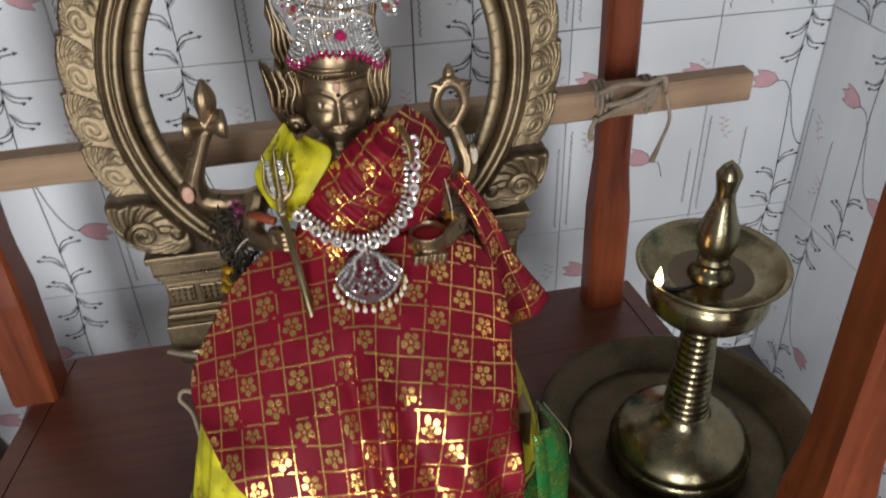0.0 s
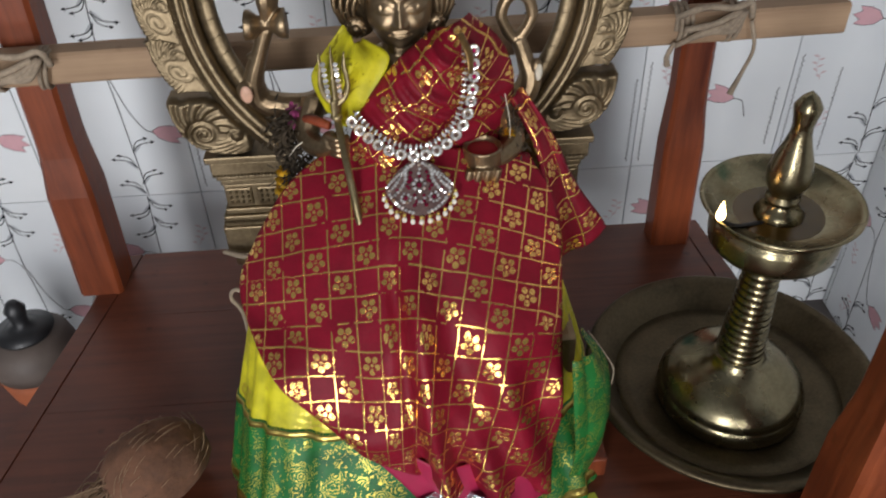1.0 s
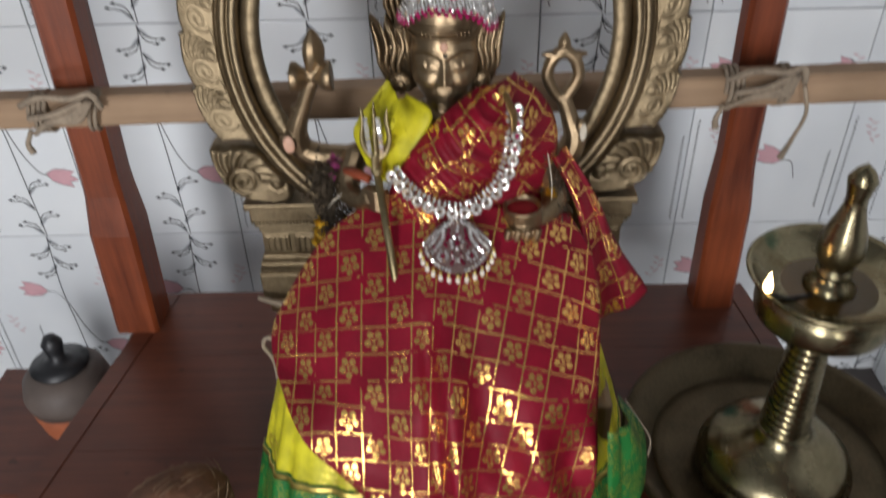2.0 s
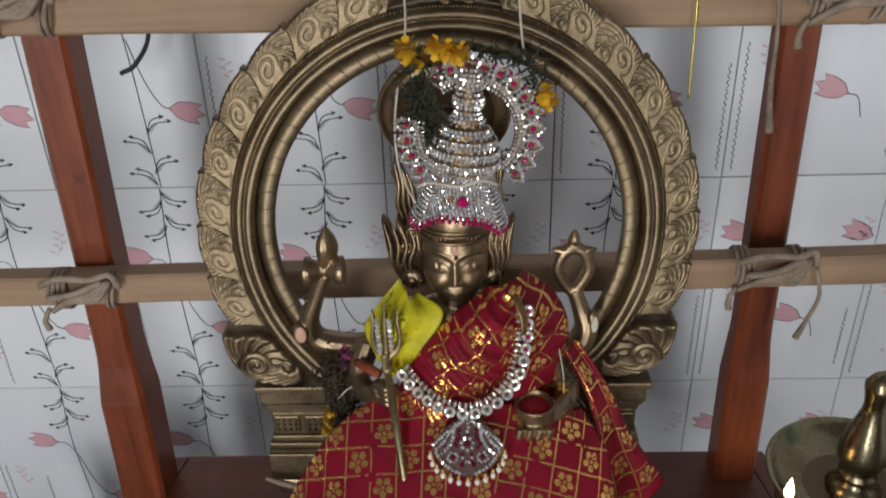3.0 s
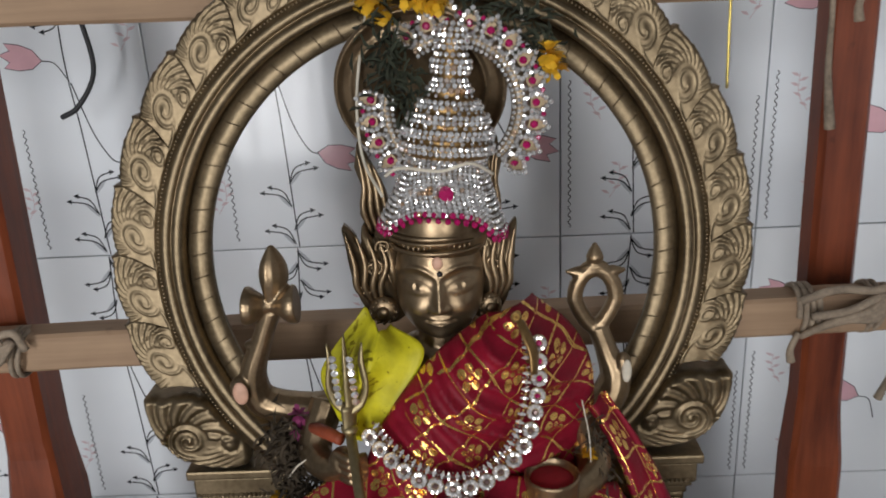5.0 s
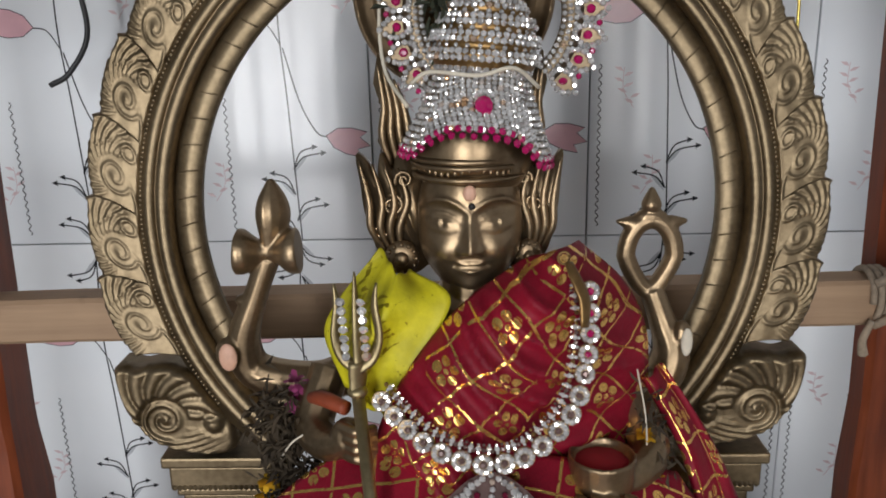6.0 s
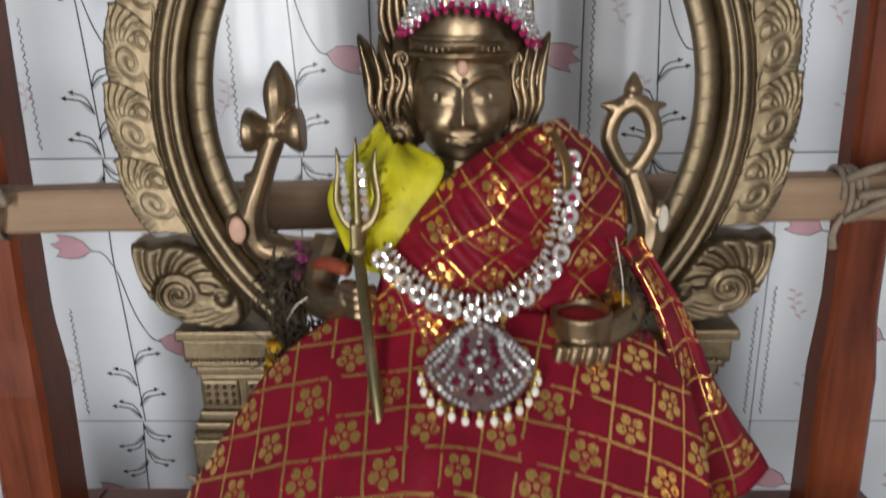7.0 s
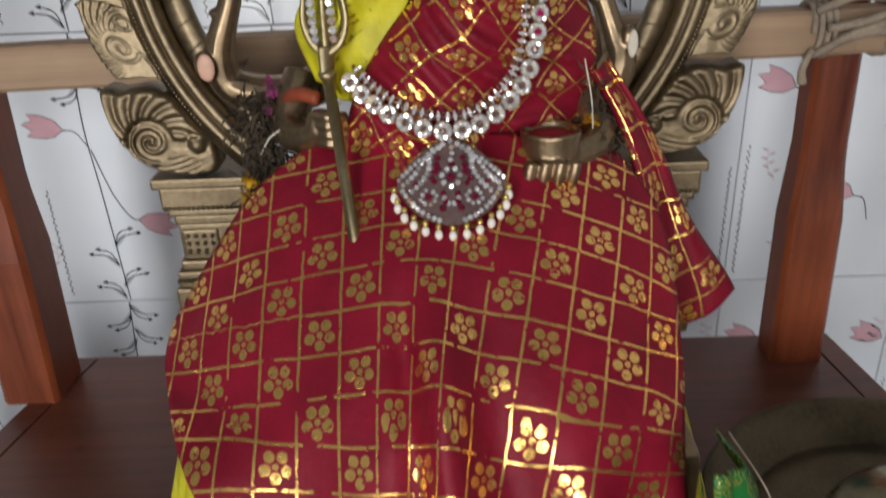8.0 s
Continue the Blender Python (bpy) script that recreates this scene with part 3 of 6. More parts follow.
def pedestal(bm, side):
    """A stepped and moulded block that carries one end of the arch."""
    c, y0, y1 = side * (0.163 if side < 0 else 0.158) + ARCH_X, 0.054, 0.116
    tiers = [(1.044, 1.052, 0.044, 0.004), (1.026, 1.044, 0.040, 0.001), (1.020, 1.026, 0.037, -0.001), (1.012, 1.020, 0.034, -0.004), (0.982, 1.012, 0.0325, -0.006), (0.974, 0.982, 0.035, -0.003), (0.960, 0.974, 0.038, 0.0), (0.926, 0.960, 0.041, 0.002)]
    for z0, z1, w, p in tiers:
        box(bm, (c - w, y0 - p, z0), (c + w, y1 + p, z1), 0.0018)
    for k in (-1, 1):
        box(bm, (c + k * 0.0165 - 0.014, y0 + 0.004, 0.986), (c + k * 0.0165 + 0.014, y0 + 0.02, 1.008), 0.002)
        for i in range(4):
            for j in range(3):
                ball(bm, (c + k * 0.0165 - 0.0095 + i * 0.0063, y0 + 0.0035, 0.9905 + j * 0.0063), 0.002, 6)
    for z, n in ((1.028, 22), (0.967, 24)):
        for i in range(n):
            ball(bm, (c - 0.037 + 0.074 * i / (n - 1), y0 - 0.001, z), 0.002, 6)


def build_arch():
    t = thing("bronze_arch", "cast bronze halo arch with leafy flame rim, on stepped pedestals", "arch", (ARCH_X, 0.06, 0.926))
    bm = bmesh.new()
    sweep_ring(bm, [(0.1675, 0.003), (0.169, 0.0062), (0.1825, 0.0072), (0.1840, 0.002), (0.1865, 0.002), (0.1845, -0.002), (0.1675, -0.0015)], -50, 230, 120)
    for i in range(44):
        a = -30 + 240 * i / 43
        p, q = on_arch(0.1695, a, 0.0060), on_arch(0.1820, a + 0.9, 0.0068)
        tube(bm, [p, q], 0.0008, 4)
    part("inner_band", bm, BRONZE, t)
    bm = bmesh.new()
    ridge = [(0.186, 0.003)]
    for c, rr, d in ((0.1908, 0.0046, 0.0095), (0.2000, 0.0040, 0.0075)):
        ridge += [(c - rr * math.cos(radians(q)), d + rr * math.sin(radians(q))) for q in (0, 30, 60, 90, 120, 150, 180)]
    ridge += [(0.2095, 0.0055), (0.2095, -0.008), (0.186, -0.008)]
    sweep_ring(bm, ridge, -52, 232, 130)
    part("moulding", bm, BRONZE, t)
    bm = bmesh.new()
    for i in range(300):
        ball(bm, on_arch(0.2063, -38 + 256 * i / 299, 0.0062), 0.0013, 6)
    tagged(part("beading", bm, BRONZE, t), kind="stuff")
    for k in range(8):
        for side in (1, -1):
            a0, a1 = -27 + 12.7 * k, -27 + 12.7 * (k + 1) + 1.2
            bm = bmesh.new()
            flame_leaf(bm, a0 if side > 0 else 180 - a0, a1 if side > 0 else 180 - a1, side)
            part("flame_leaf", bm, BRONZE, t)
    for side in (1, -1):
        bm = bmesh.new()
        scroll_end(bm, side)
        part("scroll", bm, BRONZE, t)
        bm = bmesh.new()
        pedestal(bm, side)
        part("pedestal", bm, BRONZE, t, smooth=False)
    # crest of curls over the crown
    bm = bmesh.new()
    for sx in (-1, 1):
        for cx, cz, w in ((0.034, 0.229, 0.021), (0.030, 0.262, 0.023), (0.010, 0.214, 0.009), (0.010, 0.246, 0.016)):
            x, z = ARCH_X + 0.012 + sx * cx, ARCH_Z + cz
            ball(bm, (x, arch_y(z) - 0.006, z), (w, 0.016, w * 0.9), 26)
            for q in (0.95, 0.62, 0.3):
                pts = [(x + w * q * math.cos(radians(a)), arch_y(z) - 0.006 - 0.0165 * math.sqrt(max(0.0, 1 - q * q)), z + w * 0.9 * q * math.sin(radians(a))) for a in range(0, 300, 12)]
                tube(bm, pts, 0.0011, 5)
    box(bm, (-0.044, arch_y(1.45) - 0.004, 1.428), (0.056, arch_y(1.45) + 0.012, 1.5), 0.010)
    part("crest", bm, BRONZE, t)
    return t


build_arch()


# ---- the statue: one plain fused casting ----
def bump2(x, z, wx, wz):
    return math.exp(-(x / wx) ** 2 - (z / wz) ** 2)


def face_casting(bm):
    """The round, softly modelled head with its brow band."""
    for v in ball(bm, (0, 0, 0), 1.0, 150):
        p = v.co.copy()
        jaw = 1 + 0.03 * smooth01(0.1, -0.6, p.z)
        x, z = p.x * 0.0292 * jaw, p.z * (0.0410 if p.z > 0 else 0.0460)
        y = -0.0285 * abs(p.y) ** 0.86 if p.y < 0 else p.y * 0.0285
        d = 0.0
        if p.y < 0:
            for sx in (-1, 1):
                e, g = x - sx * 0.0148, z + 0.0005 - 0.05 * abs(x)
                d -= 0.0042 * bump2(e, g - 0.0020, 0.0095, 0.0072)
                d += 0.0046 * bump2(e, g, 0.0072, 0.0040)
                d += 0.0022 * bump2(e, g - 0.0050 + 34 * e * e, 0.0085, 0.0009)
                d += 0.0013 * bump2(e, g + 0.0044 - 24 * e * e, 0.0080, 0.0008)
                d -= 0.0030 * bump2(e, g, 0.0012, 0.0012)
                d += 0.0026 * bump2(e, z - 0.0128 + 38 * e * e, 0.0120, 0.0012)
                d += 0.0034 * bump2(x - sx * 0.0155, z + 0.0165, 0.0090, 0.0085)
                d += 0.0034 * bump2(x - sx * 0.0047, z + 0.0150, 0.0024, 0.0024)
                d -= 0.0012 * bump2(x - sx * 0.0088, z + 0.0245 - 0.001, 0.0018, 0.0022)
            f = smooth01(0.010, -0.0155, z)
            d += (0.0006 + 0.0072 * f ** 1.2) * math.exp(-(x / (0.0019 + 0.0017 * f)) ** 2) * smooth01(0.0125, 0.006, z) * smooth01(-0.0185, -0.0150, z)
            smile = z - 12 * x * x
            d += 0.0034 * bump2(x, smile + 0.0226, 0.0068, 0.0013) * (1 - 0.25 * bump2(x, 0, 0.0012, 1))
            d += 0.0038 * bump2(x, smile + 0.0268, 0.0056, 0.0017)
            d -= 0.0024 * bump2(x, smile + 0.0247, 0.0078, 0.0007)
            d += 0.0030 * bump2(x, z + 0.0385, 0.0085, 0.0055)
        n = Vector((p.x * 0.3, min(p.y, 0.0), p.z * 0.15)).normalized() if p.y < 0 else p
        v.co = Vector((x - 0.001, y + 0.012, z + 1.2285)) + n * d
    for z, r in ((1.2520, 0.0018), (1.2615, 0.0020)):
        tube(bm, [(-0.001 + 0.0302 * math.cos(radians(a)), 0.012 - 0.0298 * math.sin(radians(a)), z) for a in range(-10, 191, 5)], r, 8)
    tube(bm, [(-0.001 + 0.0298 * math.cos(radians(a)), 0.012 - 0.0294 * math.sin(radians(a)), 1.2567) for a in range(-10, 191, 5)], 0.0040, 8, 0, 0.4)
    for a in range(6, 175, 7):
        ball(bm, (-0.001 + 0.0308 * math.cos(radians(a)), 0.012 - 0.0306 * math.sin(radians(a)), 1.2565 + 0.0012 * math.sin(a)), (0.0013, 0.0013, 0.0020), 8)


def curl(bm, c, r, a0, turns, sx, y, w):
    """A flat spiral in relief."""
    pts = []
    for k in range(int(20 * turns) + 1):
        a, q = a0 + k * 2 * math.pi / 20, r * (1 - 0.8 * k / (20 * turns))
        pts.append((sx * (c[0] + q * math.cos(a)), y, c[1] + q * math.sin(a)))
    tube(bm, pts, [w * (1 - 0.4 * k / len(pts)) for k in range(len(pts))], 7)


def ear_casting(bm, sx):
    """The leafy ear ornament: a plate with flame-like tips, scrolls and a studded disc below."""
    k = 1.0 if sx < 0 else 0.80
    fan = [(0.024, 1.198), (0.034, 1.192), (0.046, 1.196), (0.055, 1.208), (0.0605, 1.228), (0.0625, 1.246), (0.0640, 1.262), (0.057, 1.256), (0.053, 1.246), (0.0505, 1.262), (0.044, 1.252), (0.040, 1.264), (0.028, 1.260)]
    edge = [(v.x, v.z) for v in curve_points([(a, 0, b) for a, b in fan], 60)]
    slab(bm, [(sx * a * k, b) for a, b in edge], 0.015, 0.023)
    for q in range(4):
        f = q / 3
        tube(bm, [(sx * k * a, y, b) for a, y, b in ((0.040 + 0.010 * f, 0.0135, 1.204 + 0.003 * f), (0.041 + 0.016 * f, 0.0120, 1.220), (0.036 + 0.0215 * f, 0.0125, 1.236), (0.041 + 0.0215 * f, 0.014, 1.254 + 0.004 * f))], [0.0010, 0.0023, 0.0021, 0.0006], 8, 22)
    curl(bm, (0.0445 * k, 1.233), 0.0062 * k, 1.2, 1.7, sx, 0.0130, 0.0014)
    curl(bm, (0.0375 * k, 1.2475), 0.0052 * k, -0.6, 1.6, sx, 0.0130, 0.0013)
    curl(bm, (0.0515 * k, 1.2185), 0.0046 * k, 2.4, 1.5, sx, 0.0128, 0.0012)
    ball(bm, (sx * 0.0400 * k, 0.011, 1.2030), (0.0100 * k, 0.005, 0.0100), 20)
    for a in range(0, 360, 30):
        ball(bm, (sx * (0.0400 * k + 0.0082 * k * math.cos(radians(a))), 0.0075, 1.2030 + 0.0082 * math.sin(radians(a))), 0.0014, 7)
    ball(bm, (sx * 0.0400 * k, 0.006, 1.2030), (0.0044 * k, 0.003, 0.0044), 14)
    plume = [(0.028, 1.25), (0.046, 1.252), (0.0525, 1.268), (0.0485, 1.282), (0.0535, 1.300), (0.0505, 1.316), (0.043, 1.300), (0.034, 1.28)]
    slab(bm, [(sx * a * k, b) for a, b in plume], 0.024, 0.034)
    for q in range(4):
        tube(bm, [(sx * k * (0.032 + 0.0045 * q), 0.0225, 1.255), (sx * k * (0.0345 + 0.0050 * q), 0.0215, 1.272), (sx * k * (0.0370 + 0.0036 * q), 0.022, 1.288), (sx * k * (0.0420 + 0.0030 * q), 0.0235, 1.302 + 0.003 * q)], [0.0018, 0.0023, 0.0019, 0.0006], 8, 14)


def build_statue():
    bm = bmesh.new()
    # seat
    box(bm, (-0.155, -0.12, 0.797), (0.155, 0.106, 0.926), 0.008)
    box(bm, (-0.205, 0.05, 0.905), (0.195, 0.118, 0.926), 0.006)
    ball(bm, (0.0, -0.01, 0.95), (0.14, 0.09, 0.04), 24)
    # knees, lap and torso under the cloth
    ball(bm, (-0.085, -0.06, 0.965), (0.066, 0.07, 0.04), 20)
    ball(bm, (0.07, -0.06, 0.965), (0.05, 0.07, 0.04), 20)
    ball(bm, (0.005, 0.01, 1.07), (0.055, 0.032, 0.08), 20)
    ball(bm, (0.005, 0.008, 1.145), (0.066, 0.030, 0.045), 20)
    # neck, head
    tube(bm, [(0, 0.012, 1.16), (0, 0.010, 1.205)], [0.022, 0.017], 16)
    fine = bmesh.new()
    face_casting(fine)
    for sx in (-1, 1):
        ear_casting(fine, sx)
    # round plate standing behind the crown
    lathe(bm, [(0.0, -0.006), (0.056, -0.006), (0.057, 0.0), (0.055, 0.003), (0.051, 0.0), (0.046, -0.001), (0.043, 0.001), (0.040, -0.001), (0.020, -0.003), (0.0, -0.003)], 64, pose(-0.008, 0.042, 1.345, 106))
    ball(bm, (0.001, 0.014, 1.264), (0.0335, 0.0325, 0.031), 64)
    tube(bm, [(0.002, 0.02, 1.27), (0.008, 0.022, 1.33)], [0.022, 0.012], 16)
    # raised hand with an hourglass drum
    tube(bm, [(-0.062, 0.02, 1.135), (-0.095, 0.03, 1.118), (-0.135, 0.035, 1.122), (-0.142, 0.032, 1.145), (-0.131, 0.03, 1.176), (-0.122, 0.03, 1.198)], [0.014, 0.013, 0.0125, 0.0105, 0.0075, 0.0075], 12, 30)
    for sx in (-1, 1):
        tube(bm, [(-0.121, 0.028, 1.203), (-0.121 + sx * 0.006, 0.028, 1.203), (-0.121 + sx * 0.0135, 0.027, 1.2032), (-0.121 + sx * 0.0185, 0.027, 1.2035)], [0.0055, 0.008, 0.0135, 0.0138], 20, 10)
    tube(bm, [(-0.119, 0.028, 1.205), (-0.117, 0.03, 1.222), (-0.117, 0.031, 1.234), (-0.117, 0.031, 1.246)], [0.006, 0.0112, 0.0095, 0.002], 12, 16, 0.7)
    ball(bm, (-0.137, 0.03, 1.172), (0.008, 0.006, 0.004), 10)
    ball(bm, (-0.15, 0.024, 1.14), (0.008, 0.007, 0.010), 12)
    # raised hand with a noose
    loop = []
    for k in range(25):
        a = radians(-90 + 360 * k / 24)
        squeeze = 1 - 0.42 * max(0, -math.sin(a))
        loop.append((0.107 + 0.0145 * math.cos(a) * squeeze, 0.038, 1.194 + 0.022 * math.sin(a)))
    tube(bm, loop, 0.0058, 10)
    for sx in (-1, 1):
        tube(bm, [(0.107 + sx * 0.012, 0.038, 1.214), (0.107 + sx * 0.021, 0.037, 1.2155)], [0.005, 0.0012], 8)
    ball(bm, (0.1065, 0.038, 1.2185), (0.010, 0.006, 0.004), 12)
    tube(bm, [(0.1065, 0.038, 1.219), (0.1065, 0.038, 1.2245), (0.1065, 0.038, 1.229), (0.1065, 0.038, 1.236)], [0.0035, 0.0062, 0.005, 0.001], 10, 12)
    tube(bm, [(0.109, 0.038, 1.172), (0.116, 0.036, 1.152), (0.121, 0.032, 1.132), (0.108, 0.028, 1.114), (0.07, 0.02, 1.12)], [0.0075, 0.0085, 0.012, 0.0135, 0.014], 12, 26)
    ball(bm, (0.126, 0.028, 1.146), (0.006, 0.006, 0.010), 10)
    # lower hand that grips the staff
    tube(bm, [(-0.085, 0.012, 1.135), (-0.094, -0.006, 1.108), (-0.083, -0.024, 1.104), (-0.068, -0.034, 1.112)], [0.0125, 0.012, 0.010, 0.0085], 12, 24)
    for k in range(4):
        tube(bm, [(-0.074, -0.034, 1.121 - 0.0055 * k), (-0.063, -0.043, 1.1215 - 0.0055 * k), (-0.054, -0.037, 1.120 - 0.0055 * k)], 0.0033, 8, 8)
    ball(bm, (-0.07, -0.032, 1.112), (0.0105, 0.009, 0.0125), 12)
    # lower hand that holds a bowl
    tube(bm, [(0.09, 0.01, 1.12), (0.098, -0.02, 1.098), (0.085, -0.042, 1.094), (0.07, -0.05, 1.092)], [0.0125, 0.012, 0.010, 0.009], 12, 20)
    lathe(bm, [(0.0, -0.012), (0.011, -0.011), (0.0165, 0.002), (0.0180, 0.0205), (0.0165, 0.0215), (0.015, 0.017), (0.0, 0.016)], 24, pose(0.066, -0.052, 1.092))
    for k in range(4):
        tube(bm, [(0.050 + 0.0085 * k, -0.06, 1.082), (0.051 + 0.0085 * k, -0.070, 1.088), (0.053 + 0.0085 * k, -0.0705, 1.099)], 0.0038, 8, 8)
    bmesh.ops.recalc_face_normals(bm, faces=bm.faces)
    raw = part("casting", bm, BRONZE_SKIN, None)
    rm = raw.modifiers.new("fuse", "REMESH")
    rm.mode, rm.voxel_size, rm.use_smooth_shade = "VOXEL", 0.001, True
    sm = raw.modifiers.new("soften", "SMOOTH")
    sm.factor, sm.iterations = 0.5, 2
    fused = bpy.data.meshes.new_from_object(raw.evaluated_get(bpy.context.evaluated_depsgraph_get()))
    fine.from_mesh(fused)
    bpy.data.objects.remove(raw)
    ob = part("statue", fine, BRONZE_SKIN, None)
    tagged(ob, "seated bronze statue with four arms, dressed in cloth and jewels", "statue")
    return ob


build_statue()


def dot(name, c, r, mat, label):
    bm = bmesh.new()
    ball(bm, c, r, 12)
    return tagged(part(name, bm, mat, None), label, "mark")


dot("forehead_mark", (-0.001, -0.0155, 1.2450), (0.0036, 0.0015, 0.0044), COPPER, "pale sandal paste smear on the statue's forehead")
dot("black_dot", (0.0, -0.0170, 1.2382), (0.0019, 0.0012, 0.0019), BLACK_DOT, "small round black dot between the brows")
dot("paste_spot", (-0.148, 0.0165, 1.14), (0.0058, 0.002, 0.009), COPPER, "pale paste smear on the raised bronze elbow")
dot("paste_spot", (0.127, 0.0195, 1.145), (0.0035, 0.002, 0.009), THREAD, "pale flake of paste on the raised bronze wrist")
dot("red_powder", (0.066, -0.052, 1.1075), (0.0158, 0.0158, 0.0035), KUMKUM, "flat heap of red powder in the bronze bowl")

# ---- cloths ----
CELL = 0.0233
PROFILE = [(-0.035, 1.118), (-0.078, 1.078), (-0.125, 1.040), (-0.168, 0.995), (-0.196, 0.935), (-0.209, 0.870), (-0.214, 0.800)]


def profile_arc(y, z):
    """How far down the lap's middle line a point lies."""
    best, run = (1e9, 0), 0.0
    for (y0, z0), (y1, z1) in zip(PROFILE, PROFILE[1:]):
        dy, dz = y1 - y0, z1 - z0
        ll = math.hypot(dy, dz)
        t = max(0.0, min(1.0, ((y - y0) * dy + (z - z0) * dz) / (ll * ll)))
        d = math.hypot(y - y0 - t * dy, z - z0 - t * dz)
        if d < best[0]:
            best = (d, run + t * ll)
        run += ll
    return best[1]


def drape(name, L, C, R, ns, nt, uv, folds, mat, parent, thick=0.0012, label=""):
    """A cloth sheet lofted through its left border, middle and right border."""
    cl, cc, cr = (curve_points(k, nt + 1) for k in (L, C, R))
    bm = bmesh.new()
    lay = bm.loops.layers.uv.new("weave")
    grid, where = [], {}
    for i in range(nt + 1):
        row = []
        for j in range(ns + 1):
            s, t = j / ns, i / nt
            p = cl[i].lerp(cr[i], s) + (cc[i] - (cl[i] + cr[i]) / 2) * (4 * s * (1 - s))
            flat = p.copy()
            p = p + folds(s, t, p)
            v = bm.verts.new(p)
            where[v] = uv(s, t, flat)
            row.append(v)
        grid.append(row)
    for i in range(nt):
        for j in range(ns):
            f = bm.faces.new((grid[i][j], grid[i + 1][j], grid[i + 1][j + 1], grid[i][j + 1]))
            for lp in f.loops:
                lp[lay].uv = where[lp.vert]
    ob = part(name, bm, mat, parent, label)
    return thicken(ob, thick)


def lap_uv(s, t, p):
    a = profile_arc(p.y, p.z)
    k = smooth01(-0.05, 0.03, p.x) * 0.22
    side = p.x if abs(p.x) < 0.11 else math.copysign(0.11 + (abs(p.x) - 0.11) * 1.25, p.x)
    return ((side + k * (a - 0.05)) / CELL + 0.35, (-a + k * p.x) / CELL + 0.2)


def lap_folds(s, t, p):
    w = smooth01(0.15, 0.6, t)
    ridge = 0.0090 * math.exp(-((p.x + 0.012 - 0.05 * (t - 0.5)) / 0.014) ** 2)
    dip = -0.008 * math.exp(-((p.x - 0.028 - 0.03 * (t - 0.5)) / 0.016) ** 2)
    rip = 0.0035 * math.sin(62 * p.x + 5 * t) * smooth01(0.35, 0.9, t)
    rip += 0.0060 * noise.noise((p.x * 22 + t * 3, t * 5, 2))
    d = (ridge * 0.7 + dip + rip) * w
    edge = 0.003 * math.sin(26 * t) * smooth01(0.9, 1.0, s)
    cx = -0.022 + 0.03 * (t - 0.3)
    deep = smooth01(0.22, 0.45, t) * (0.009 * math.exp(-((p.x - cx - 0.018) / 0.011) ** 2) - 0.010 * math.exp(-((p.x - cx) / 0.008) ** 2))
    slant = p.x - 0.35 * (t - 0.5) * 0.3
    deep += smooth01(0.45, 0.7, t) * smooth01(0.0, 0.03, p.x) * 0.006 * math.sin(slant * 130)
    d = (d + deep) * 1.3
    return Vector((0, -d * (0.5 + 0.5 * t) - edge, d * (1 - 0.6 * t) + 0.001 * noise.noise((p.x * 40, p.y * 40, p.z * 40))))


